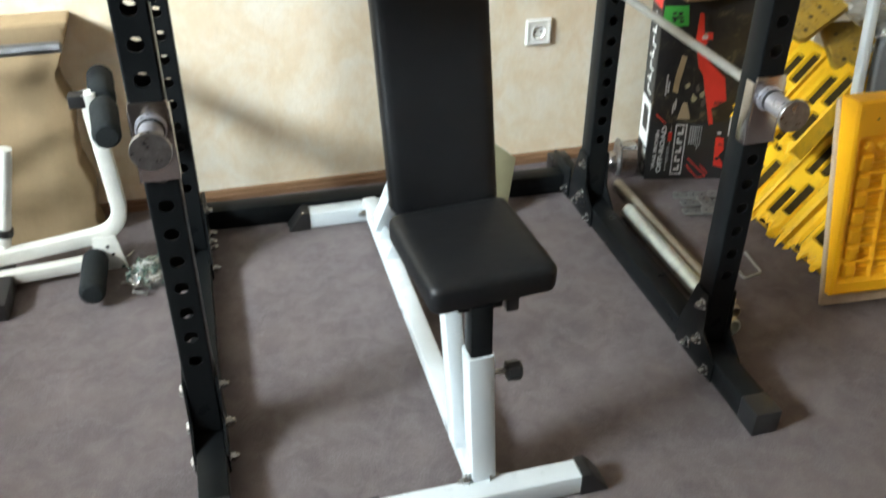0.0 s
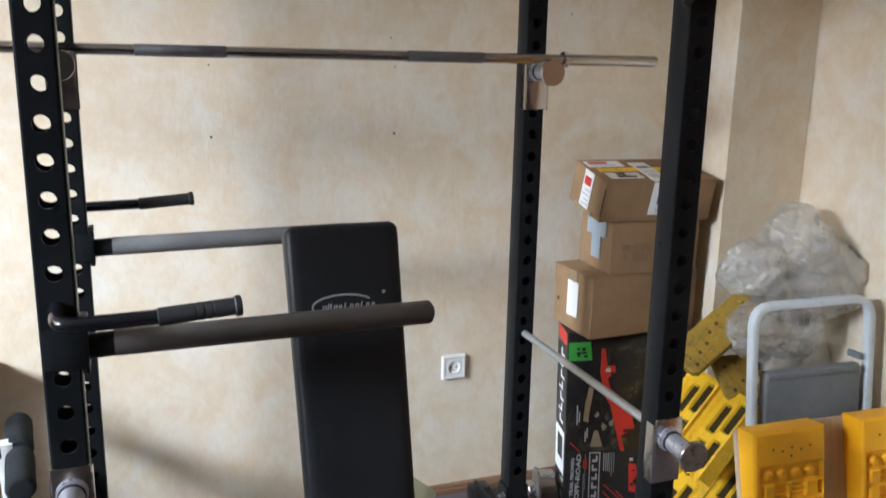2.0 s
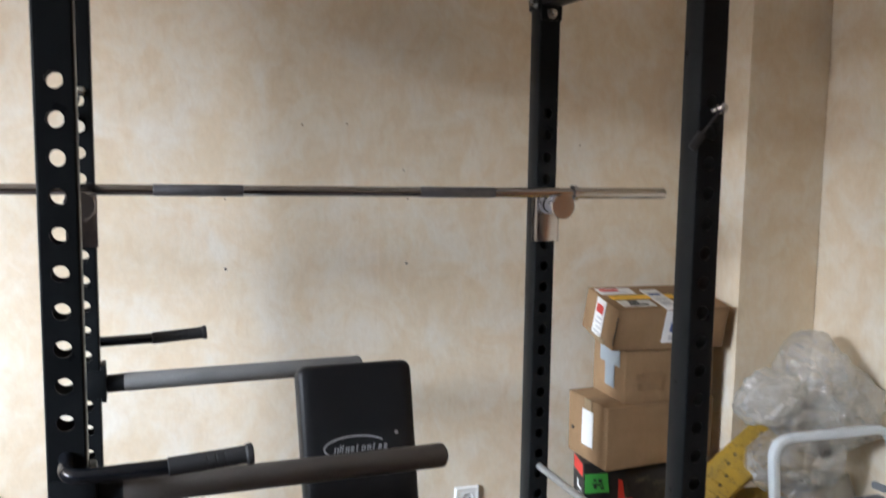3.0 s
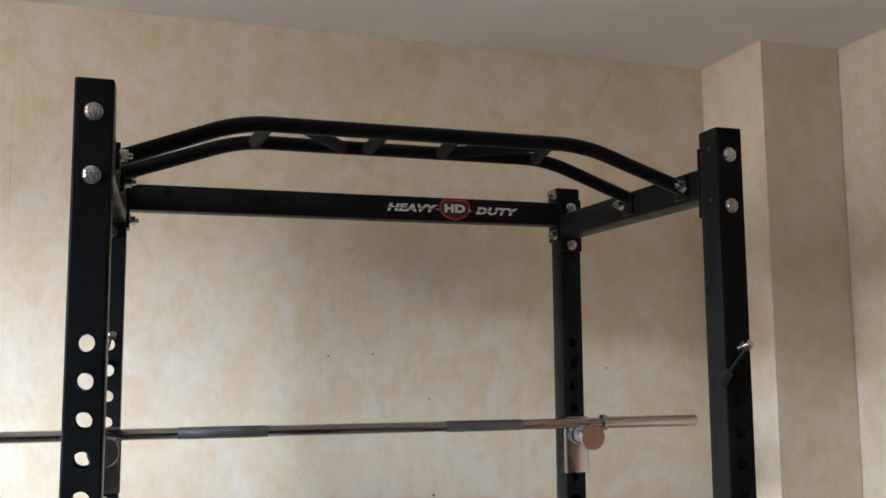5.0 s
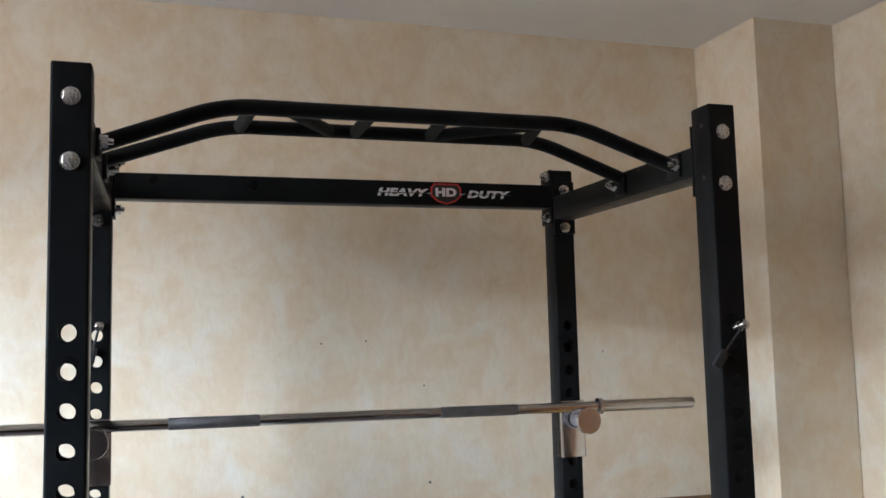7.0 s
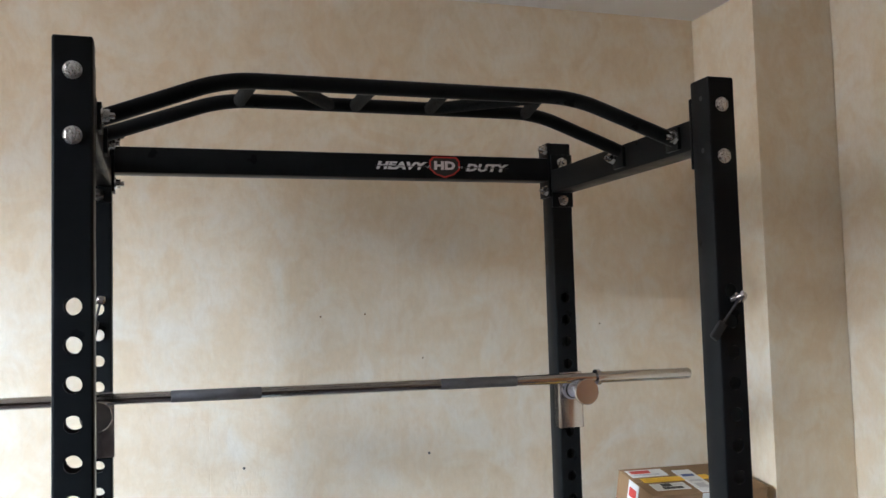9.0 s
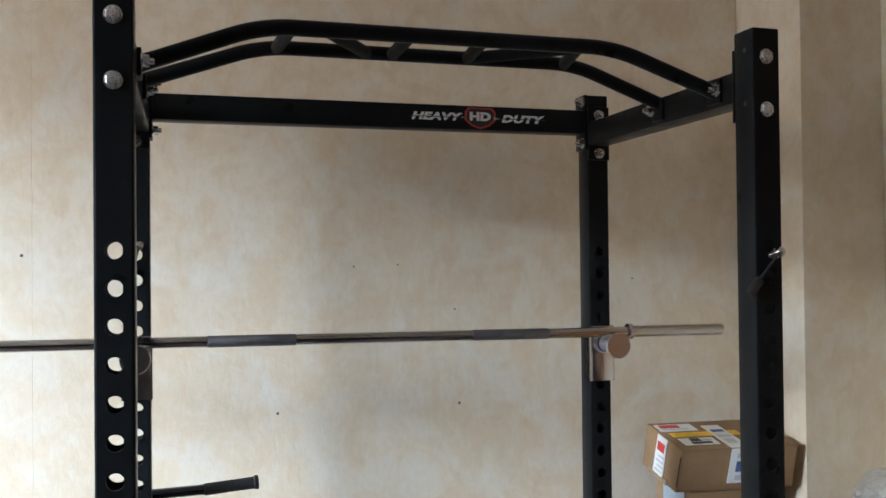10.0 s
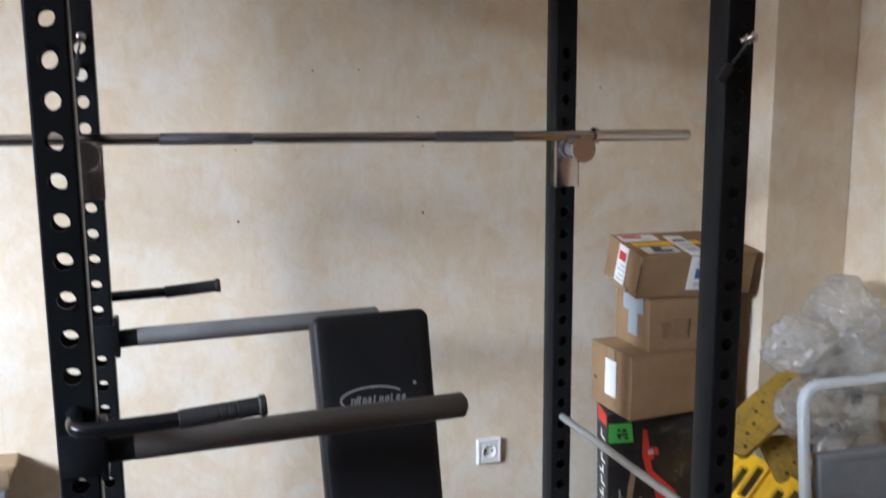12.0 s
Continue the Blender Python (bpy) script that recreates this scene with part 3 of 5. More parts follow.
def nut_mesh():
    bm = B()
    turned(bm, (0, 0, 0), (0, 0, 0.01), [(-0.001, 0.0135), (0.002, 0.0135), (0.0022, 0.0105)], 18)
    bmesh.ops.create_cone(bm, cap_ends=True, segments=6, radius1=0.0105, radius2=0.0105, depth=0.010, matrix=Matrix.Translation((0, 0, 0.007)))
    turned(bm, (0, 0, 0.012), (0, 0, 0.02), [(0, 0.0055), (0.006, 0.0055), (0.008, 0.0045)], 12)
    return mesh(bm, "nut", M_STEEL)


rack = thing("power_rack", "black powder-coated steel power rack with perforated uprights", "power rack")
BOLT, NUT, UPRIGHT = bolt_mesh(), nut_mesh(), upright_mesh()


def fix(data, parent, at, way):
    """A bolt or nut at a place, its axis along way."""
    ob = new(data.name.split(".")[0], data)
    ob.parent = parent
    ob.matrix_basis = Matrix.Translation(at) @ Vector(way).to_track_quat("Z", "Y").to_matrix().to_4x4()
    return ob


GUSSET = [(-0.029, 0.20), (0.024, 0.20), (0.072, 0.062), (0.072, 0.004), (-0.095, 0.004), (-0.095, 0.052), (-0.034, 0.10)]
for x, inward in ((XL, 1), (XR, -1)):
    for y in (YF, YB):
        ob = new("upright", UPRIGHT)
        ob.parent, ob.matrix_basis = rack, pose(x, y, 0)
        # triangular foot plates on both faces, bolted through
        for face in (inward, -inward):
            xf = x + face * (HALF + 0.0005)
            m = Matrix(((0, 0, face, xf), (1, 0, 0, y), (0, 1, 0, 0), (0, 0, 0, 1)))
            plate = part("gusset_plate", prism(B(), GUSSET, m, 0.005, 0.001), M_BLACK, rack)
            for dy, z in ((-0.014, 0.168), (-0.022, 0.076), (0.018, 0.034), (-0.071, 0.024)):
                fix(NUT if face == inward else BOLT, plate, (xf + face * 0.005, y + dy, z), (face, 0, 0))
    # beam on the floor with end caps
    beam = part("floor_beam", sweep(B(), [(x, 1.30, 0.0295), (x, 2.50, 0.0295)], rect(TW, 0.058)), M_BLACK, rack)
    for y0, y1 in ((1.282, 1.345), (2.470, 2.522)):
        part("end_cap", bx(B(), (x - 0.031, y0, 0.0), (x + 0.031, y1, 0.0615), 0.004), M_BLACKPL, beam)
    # beam between the tops of the uprights, with bolted end plates
    side = part("top_side_beam", sweep(B(), [(x, YF + HALF + 0.005, 1.922), (x, YB - HALF - 0.005, 1.922)], rect(TW, 0.06)), M_BLACK, rack)
    for y in (YF + HALF, YB - HALF - 0.006):
        part("end_plate", bx(B(), (x - 0.0292, y, 1.855), (x + 0.0292, y + 0.006, 1.992), 0.001), M_BLACK, side)
    for z in (1.97, 1.872):
        fix(BOLT, rack, (x, YF - HALF, z), (0, -1, 0))
        fix(NUT, side, (x, YB - HALF - 0.006, z), (0, -1, 0))
        fix(BOLT, rack, (x, YB + HALF, z), (0, 1, 0))
    # empty bolt holes on the inner faces near the top
    for z in (1.985, 1.885):
        part("side_hole", rod(B(), (x + inward * (HALF - 0.002), YF - 0.005, z), (x + inward * (HALF + 0.0006), YF - 0.005, z), 0.005, 12), M_INK, rack)

# rear cross beams, low and high
low = part("rear_floor_beam", sweep(B(), [(XL + HALF + 0.006, 2.434, 0.0315), (XR - HALF - 0.006, 2.394, 0.0315)], rect(0.060, 0.062)), M_BLACK, rack)
for x, s in ((XL + HALF, 1), (XR - HALF, -1)):
    part("end_plate", bx(B(), (x - 0.0005 if s > 0 else x - 0.0055, 2.325, 0.003), (x + 0.0055 if s > 0 else x + 0.0005, 2.455, 0.105), 0.001), M_BLACK, low)
    fix(NUT, low, (x + s * 0.006, 2.342, 0.03), (s, 0, 0))
    fix(NUT, low, (x + s * 0.006, 2.44, 0.03), (s, 0, 0))
high = part("rear_top_beam", sweep(B(), [(XL + HALF + 0.006, YB, 1.954), (XR - HALF - 0.006, YB, 1.954)], rect(0.05, 0.06)), M_BLACK, rack)
for x, s in ((XL + HALF, 1), (XR - HALF, -1)):
    part("end_plate", bx(B(), (min(x, x + s * 0.006), YB - 0.029, 1.882), (max(x, x + s * 0.006), YB + 0.029, 2.024), 0.001), M_BLACK, high)
    for z in (2.008, 1.90):
        fix(NUT, high, (x + s * 0.006, YB - 0.012, z), (s, 0, 0))

# lettering on the high rear beam
face_y = YB - 0.0255
WIDE_TYPE = Matrix.Diagonal((1.55, 1, 1, 1))
words("lettering", "HEAVY", 0.0245, M_LETTER, high, frame_xz(0.512, face_y, 1.954) @ WIDE_TYPE, shear=0.24, spread=1.04, bold=0.0013, label="white slanted lettering")
words("lettering", "DUTY", 0.0245, M_LETTER, high, frame_xz(0.738, face_y, 1.953) @ WIDE_TYPE, shear=0.24, spread=1.08, bold=0.0013, label="white slanted lettering")
badge = [(-0.036, 0.012), (-0.028, 0.021), (0.028, 0.021), (0.036, 0.012), (0.036, -0.006), (0.022, -0.018), (0.0, -0.025), (-0.022, -0.018), (-0.036, -0.006)]
plate = part("badge_rim", prism(B(), [(a * 1.12, b * 1.16) for a, b in badge], frame_xz(0.629, face_y, 1.955), 0.0006), M_RED, high, "red shield outline")
part("badge", prism(B(), badge, frame_xz(0.629, face_y - 0.0008, 1.955), 0.0006), M_INK, plate, "black shield")
words("lettering", "HD", 0.0275, M_LETTER, plate, frame_xz(0.628, face_y - 0.002, 1.956) @ Matrix.Diagonal((1.35, 1, 1, 1)), spread=1.05, bold=0.0014, label="white block lettering")
for x0, x1 in ((0.449, 0.592), (0.669, 0.803)):
    part("lettering_stroke", bx(B(), (x0, face_y - 0.0012, 1.9526), (x1, face_y - 0.0007, 1.9546)), M_INK, high)

for x0, x1 in ((0.580, 0.592), (0.664, 0.678)):
    part("lettering_dash", bx(B(), (x0, face_y - 0.0006, 1.9520), (x1, face_y + 0.0002, 1.9552)), M_LETTER, high)

# multi-grip pull-up bar: two bent tubes and the rungs between them
GRIPS = ((1.640, 1.998, 0.045, 0.700, 1.922), (1.855, 2.014, 0.062, 0.716, 1.938))
bm = B()
for y, z, xa, xb, ze in GRIPS:
    sweep(bm, rounded([(XL + HALF, y, ze), (xa, y, z), (xb, y, z), (XR - HALF, y, ze)], 0.055, 8), disc(0.0142, 16))
pull = part("pull_up_bar", bm, M_BLACK, rack)
for y, z, xa, xb, ze in GRIPS:
    for x, s in ((XL + HALF, 1), (XR - HALF, -1)):
        part("mounting_lug", bx(B(), (min(x, x + s * 0.007), y - 0.022, 1.900), (max(x, x + s * 0.007), y + 0.022, 1.946), 0.001), M_BLACK, pull)
        fix(NUT, pull, (x + s * 0.007, y - 0.006 + 0.028 * (1 if y > 1.7 else -0.2), 1.926), (s, 0, 0))
for xa, xb in ((0.092, 0.090), (0.158, 0.264), (0.303, 0.318), (0.440, 0.475), (0.635, 0.475), (0.63, 0.69)):
    part("grip_rung", rod(B(), (xa, 1.648, 1.998), (xb, 1.848, 2.012), 0.0125, 16), M_FOAM, pull)


# ---- what hangs in the rack ----
def j_cup(name, x, y, z, label, disc_mat):
    """A bright plate with a peg that ends in a disc; z: the peg's height."""
    cup = thing(name, label, "bar holder", pose(x, y, z), group="bar holders on the rack")
    bm = bx(B(), (-0.031, -0.006, -0.098), (0.031, 0.0, 0.044), 0.002)
    for s in (-1, 1):
        bx(bm, (s * 0.031 - 0.002, -0.006, -0.098), (s * 0.031 + 0.002, 0.028, 0.03), 0.001)
    part("plate", bm, M_CHROME, cup, "bright plated steel plate")
    part("peg", turned(B(), (0, -0.004, 0), (0, -0.1, 0), [(0, 0.0255), (0.008, 0.0255), (0.010, 0.0200), (0.075, 0.0200), (0.084, 0.0235)], 24), M_SATIN, cup, "satin zinc peg")
    part("ring", turned(B(), (0, -0.017, 0), (0, -0.024, 0), [(0, 0.0204), (0.001, 0.0222), (0.006, 0.0222), (0.007, 0.0204)], 24), M_RUBBER, cup, "black rubber ring")
    part("end_disc", turned(B(), (0, -0.087, 0), (0, -0.097, 0), [(0, 0.0305), (0.001, 0.0322), (0.006, 0.0322), (0.008, 0.0310)], 32), disc_mat, cup, "plated end disc")
    return cup


FRONT, BACK = YF - HALF, YB - HALF
# front discs carry a painted grey reflection, the rear ones are plain chrome
j_cup("bar_holder", XL, FRONT, 0.741, "chrome peg holder with end disc on a front upright", M_DISC)
j_cup("bar_holder", XR, FRONT, 0.671, "chrome peg holder with end disc holding a safety bar", M_DISC)
j_cup("bar_holder", XL, BACK, 1.394, "chrome peg holder carrying the barbell", M_CHROME)
j_cup("bar_holder", XR + 0.004, BACK, 1.383, "chrome peg holder carrying the barbell", M_CHROME)

# barbell
bar = thing("barbell", "plain steel barbell without plates on the pegs", "barbell", pose(0.385, 2.146, 1.4217, 0, 0.6, 0))
bm = rod(B(), (-0.96, 0, 0), (0.61, 0, 0), 0.0125, 20)
part("shaft", bm, M_BAR, bar)
for x0, x1 in ((-0.420, -0.227), (0.192, 0.388)):
    part("knurling", turned(B(), (x0, 0, 0), (x1, 0, 0), [(0, 0.0126), (0.002, 0.0131), (x1 - x0 - 0.002, 0.0131), (x1 - x0, 0.0126)], 24), M_KNURL, bar)
for s, x in ((-1, -0.950), (1, 0.604)):
    part("collar", turned(B(), (x, 0, 0), (x + s * 0.020, 0, 0), [(0, 0.014), (0.001, 0.020), (0.011, 0.020), (0.012, 0.0165)], 24), M_CHROME, bar)
    part("sleeve", turned(B(), (x + s * 0.008, 0, 0), (x + s * 0.274, 0, 0), [(0, 0.0145), (0.262, 0.0145), (0.266, 0.013)], 24), M_BAR, bar)

# safety bar between the uprights
safety = thing("safety_bar", "round galvanised safety bar between two uprights", "safety bar")
part("rod", rod(B(), (XR - 0.004, FRONT + 0.02, 0.678), (XR + 0.002, YB - HALF + 0.01, 0.668), 0.0096, 20), M_ZINC, safety)


def dip_bar(x, y, z, reach, sleeve, label):
    ob = thing("dip_bar", label, "dip bar", pose(x, y, z), group="dip bars on the rack")
    bm = bx(B(), (HALF, -0.0305, -0.036), (HALF + 0.012, 0.0305, 0.050), 0.003)
    for s in (-1, 1):
        bx(bm, (-0.026, s * 0.0305 - 0.001, -0.026), (HALF + 0.01, s * 0.0305 + 0.001, 0.040), 0.0015)
    part("bracket", bm, M_BLACK, ob)
    part("socket", rod(B(), (HALF + 0.008, 0, 0), (HALF + 0.054, 0, 0.002), 0.0205, 22), M_BLACK, ob)
    bm = turned(B(), (HALF + 0.05, 0, 0.002), (reach, 0, 0.006), [(0, 0.0215), (reach - HALF - 0.054, 0.0215), (reach - HALF - 0.05, 0.019)], 26)
    part("sleeve", bm, sleeve, ob)
    part("end_plug", turned(B(), (reach - 0.002, 0, 0.006), (reach + 0.005, 0, 0.006), [(0, 0.0150), (0.004, 0.0150), (0.006, 0.0130)], 20), M_BLACKPL, ob)
    return ob


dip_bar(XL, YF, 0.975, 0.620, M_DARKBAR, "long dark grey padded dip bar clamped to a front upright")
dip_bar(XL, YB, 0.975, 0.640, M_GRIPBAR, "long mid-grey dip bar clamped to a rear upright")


def hand_grip(x, y, z, out, label):
    """A pin that turns sideways into a bar with a rubber grip."""
    ob = thing("side_handle", label, "handle", pose(x, y, z), group="side handles on the rack")
    yo = out * (HALF + 0.055)
    part("rod", sweep(B(), rounded([(0, out * (HALF - 0.002), 0.010), (0, yo, -0.002), (0.16, yo, 0.001)], 0.034, 8), disc(0.0122, 16)), M_GLOSS, ob)
    steps = [(0, 0.0135), (0.001, 0.0143)] + [v for k in range(3) for v in ((0.056 + k * 0.013, 0.0143), (0.0566 + k * 0.013, 0.0135), (0.0585 + k * 0.013, 0.0135), (0.0591 + k * 0.013, 0.0143))]
    part("grip", turned(B(), (0.145, yo, 0.0005), (0.27, yo, 0.0085), steps + [(0.116, 0.0143), (0.119, 0.0168), (0.126, 0.0168), (0.128, 0.0142)], 24), M_RUBBER, ob)
    return ob


hand_grip(XL, YF, 1.040, -1, "black side handle with a ribbed rubber grip, front upright")
hand_grip(XL, YB, 1.058, 1, "black side handle with a ribbed rubber grip, rear upright")


def lock_pin(x, y, z, label, lean):
    """A bright sprung pin with a straight dark strap down to a rubber tab."""
    ob = thing("locking_pin", label, "pin", pose(x, y, z), group="locking pins on the rack")
    part("pin", turned(B(), (0, 0.004, 0), (lean * 0.4, -0.03, 0.010), [(0, 0.006), (0.008, 0.006), (0.009, 0.009), (0.014, 0.0095), (0.015, 0.007), (0.019, 0.007), (0.020, 0.0095), (0.026, 0.0095), (0.03, 0.006)], 16), M_CHROME, ob)
    part("wire", sweep(B(), [(lean * 0.2, -0.014, 0.004), (-lean * 0.9, -0.010, -0.048)], disc(0.0026, 8)), M_RUBBER, ob)
    tab = Matrix.Translation((-lean * 0.85, -0.010, -0.046)) @ pose(0, 0, 0, 0, math.degrees(math.atan2(lean, 0.05)), 0)
    part("tab", bx(B(), (-0.009, -0.005, -0.032), (0.009, 0.005, 0.006), 0.004, m=tab), M_RUBBER, ob)
    return ob


lock_pin(XR + 0.003, FRONT, 1.602, "small chrome locking pin with rubber tab", 0.039)
lock_pin(XL + 0.004, BACK, 1.634, "small chrome locking pin with rubber tab", 0.012)


# ---- the bench ----
BX = 0.316
bench = thing("weight_bench", "white steel weight bench with black vinyl pads, back set steep", "weight bench")


def pad_mesh(w, l, t, name, taper=0.0):
    """A stuffed pad: rounded corners, domed face, a seam line round its edge."""
    bm = B()
    outline = []
    r = 0.020
    for sx, sy, a0 in ((1, 1, 0), (-1, 1, 90), (-1, -1, 180), (1, -1, 270)):
        for k in range(7):
            a = radians(a0 + 15 * k)
            outline.append((sx * (w / 2 - r) + r * math.cos(a), sy * (l / 2 - r) + r * math.sin(a)))
    rings = []
    for inset, z in ((0.012, 0.0), (0.002, 0.003), (0.0, 0.010), (0.0, t - 0.014), (0.003, t - 0.006), (0.010, t - 0.001), (0.024, t + 0.001), (0.05, t + 0.003)):
        fx, fy = (w / 2 - inset) / (w / 2), (l / 2 - inset) / (l / 2)
        rings.append([bm.verts.new((x * fx * (1 - taper * (0.5 - y / l)), y * fy, z)) for x, y in outline])
    n = len(outline)
    for a, b in zip(rings, rings[1:]):
        for k in range(n):
            bm.faces.new((a[k], a[(k + 1) % n], b[(k + 1) % n], b[k]))
    bm.faces.new(rings[0][::-1]), bm.faces.new(rings[-1])
    return mesh(bm, name, M_VINYL, 50)


def pad(name, w, l, t, m, taper=0.0):
    ob = new(name, pad_mesh(w, l, t, name, taper))
    ob.parent, ob.matrix_basis = bench, m
    return ob


seat_len, back_len = 0.255, 0.652
seat = pad("seat", 0.236, seat_len, 0.054, pose(BX + 0.010, 1.292 + seat_len / 2, 0.456, 2.0, 0, 5))
LEAN_BACK = 73.0
cx, cz = 1.548 + math.cos(radians(LEAN_BACK)) * back_len / 2, 0.49 + math.sin(radians(LEAN_BACK)) * back_len / 2
back_m = pose(BX + 0.003, cx, cz, LEAN_BACK) @ Matrix.Translation((0, 0, -0.052))
backrest = pad("backrest", 0.226, back_len, 0.052, back_m, 0.08)
# maker's mark as plain shapes: a swoosh and a bar
bm = sweep(B(), [(-0.012 - 0.060 * math.cos(t), 0.167 + 0.021 * math.sin(t), 0.0556) for t in (-0.55 + k * 3.2 / 20 for k in range(21))], [(-0.0018, 0), (0.0018, 0), (0.0018, 0.0004), (-0.0018, 0.0004)])
part("swoosh", bm, M_LOGO, backrest, "grey printed swoosh")
for k, (wide, foot, top) in enumerate(((8, -4, 10), (7, 0, 14), (7, -4, 10), (6, 0, 10), (3, 0, 13), (7, 0, 10), (7, 0, 10), (3, 0, 13), (6, 0, 10), (6, 0, 10))):
    x, w, z0, z1 = -0.055 + k * 0.0108, wide / 1000, 0.159 + foot / 1000, 0.159 + top / 1000
    lean = 0.25 * (z1 - z0)
    for a, b in ((0.0, 0.0024), (w - 0.0024, w)) if w > 0.004 else ((0.0, 0.0024),):
        part("print_bar", prism(B(), [(x + a, z0), (x + b, z0), (x + b + lean, z1), (x + a + lean, z1)], Matrix.Translation((0, 0, 0.0553)), 0.0006), M_LOGO, backrest)
    if w > 0.004:
        part("print_bar", prism(B(), [(x + 0.002, 0.1672), (x + w, 0.1672), (x + w + 0.0005, 0.1688), (x + 0.0025, 0.1688)], Matrix.Translation((0, 0, 0.0553)), 0.0006), M_LOGO, backrest)
part("print_dot", turned(B(), (0.070, 0.188, 0.0552), (0.070, 0.188, 0.057), [(0, 0.0035), (0.0006, 0.0035)], 12), M_LOGO, backrest)

WB = 0.048
part("main_beam", sweep(B(), [(BX - 0.006, 1.275, 0.050), (BX - 0.008, 2.362, 0.050)], rect(0.042, 0.040)), M_WHITE, bench)
part("front_foot", sweep(B(), [(BX - 0.205, 1.252, 0.027), (BX + 0.195, 1.252, 0.027)], rect(WB, WB)), M_WHITE, bench)
part("rear_foot", sweep(B(), [(BX - 0.19, 2.366, 0.027), (BX + 0.17, 2.366, 0.027)], rect(WB, WB)), M_WHITE, bench)
for y, xa, xb in ((1.252, BX - 0.20, BX + 0.19), (2.366, BX - 0.185, BX + 0.165)):
    for x, s in ((xa, -1), (xb, 1)):
        poly = [(0, 0.0), (0.062, 0.0), (0.056, 0.012), (0.022, 0.055), (0, 0.055)]
        m = Matrix(((s, 0, 0, x), (0, 0, 1, y - 0.027), (0, 1, 0, 0), (0, 0, 0, 1)))
        part("foot_cap", prism(B(), poly, m, 0.054, 0.003), M_BLACKPL, bench)
post = part("front_post", sweep(B(), [(BX + 0.005, 1.29, 0.03), (BX - 0.006, 1.305, 0.345)], rect(WB, WB)), M_WHITE, bench)
part("inner_post", sweep(B(), [(BX - 0.004, 1.305, 0.30), (BX - 0.005, 1.31, 0.452)], rect(0.041, 0.041)), M_BLACK, bench)
bm = rod(B(), (BX + 0.02, 1.30, 0.29), (BX + 0.05, 1.30, 0.29), 0.007, 14)
knob = part("adjusting_pin", bm, M_STEEL, bench)
part("knob", turned(B(), (BX + 0.046, 1.30, 0.29), (BX + 0.1, 1.30, 0.29), [(0, 0.012), (0.003, 0.019), (0.026, 0.020), (0.030, 0.016)], 8), M_BLACKPL, knob)
part("seat_bracket", bx(B(), (BX - 0.045, 1.30, 0.438), (BX + 0.035, 1.47, 0.458), 0.003), M_BLACK, bench)
part("seat_stop", bx(B(), (BX + 0.042, 1.30, 0.424), (BX + 0.066, 1.345, 0.458), 0.004), M_BLACKPL, bench)
part("brace", sweep(B(), [(BX - 0.028, 1.33, 0.10), (BX - 0.032, 1.42, 0.452)], rect(0.034, 0.044)), M_WHITE, bench)
part("rear_post", sweep(B(), [(BX - 0.008, 2.21, 0.06), (BX - 0.006, 1.70, 0.60)], rect(0.044, 0.044)), M_WHITE, bench)
part("back_support", sweep(B(), [(BX, 1.615, 0.46), (BX, 1.775, 0.985)], rect(0.04, 0.03)), M_BLACK, bench)
part("pivot_bracket", bx(B(), (BX - 0.03, 1.49, 0.425), (BX + 0.03, 1.63, 0.465), 0.003), M_BLACK, bench)
for dy in (0.0, 0.10):
    part("rib_plate", prism(B(), [(0, 0), (0.040, 0), (0.020, 0.050)], Matrix(((1, 0, 0, BX - 0.028), (0, 0, 1, 2.13 - dy), (0, 1, 0, 0.068), (0, 0, 0, 1))), 0.006, 0.001), M_WHITE, bench)
for s in (-1, 1):
    fix(NUT, bench, (BX - 0.006 + s * 0.021, 1.275, 0.050), (s, 0, 0))
    fix(NUT, bench, (BX - 0.008 + s * 0.021, 2.31, 0.050), (s, 0, 0))


# ---- cartons by the far wall ----
def carton(name, m, sx, sy, sz, mat, label, gap=0.004):
    """A closed cardboard box with its top flaps and tape; the origin is its front left foot."""
    ob = thing(name, label, "cardboard box", m, group="stack of cardboard boxes")
    bm = bx(B(), (0, 0, 0), (sx, sy, sz - 0.004), 0.004)
    bmesh.ops.subdivide_edges(bm, edges=[e for e in bm.edges if e.calc_length() > 0.1], cuts=3, use_grid_fill=True)
    for v in bm.verts:
        n = noise.noise_vector(v.co * 9 + Vector((sx * 31, sz * 17, 0)))
        v.co += n * 0.0025
    part("body", bm, mat, ob)
    for y0, y1 in ((-0.001, sy / 2 - gap / 2), (sy / 2 + gap / 2, sy + 0.001)):
        part("flap", bx(B(), (-0.001, y0, sz - 0.004), (sx + 0.001, y1, sz), 0.001), mat, ob)
    return ob


def sticker(parent, name, lo, hi, mat, label=""):
    return part(name, bx(B(), lo, hi, 0.0002, 1), mat, parent, label)


YAW_BIG = -13.0
BIG = pose(1.195, 2.378, 0, 0, 0, YAW_BIG)
big = thing("tool_carton", "tall black printed carton with red and green artwork", "product box", BIG)
bw, bd, bh = 0.385, 0.122, 0.592
part("body", bx(B(), (0, 0, 0), (bw, bd, bh), 0.003), M_PRINT, big)
e = -0.0008
# printed front: shapes and rotated words
sticker(big, "print_panel", (0.004, e, 0.004), (0.375, 0, 0.197), M_INK)


def print_shape(name, poly, mat, lift=0.0012, label=""):
    return part(name, prism(B(), poly, frame_xz(0, 0, 0), lift), mat, big, label)


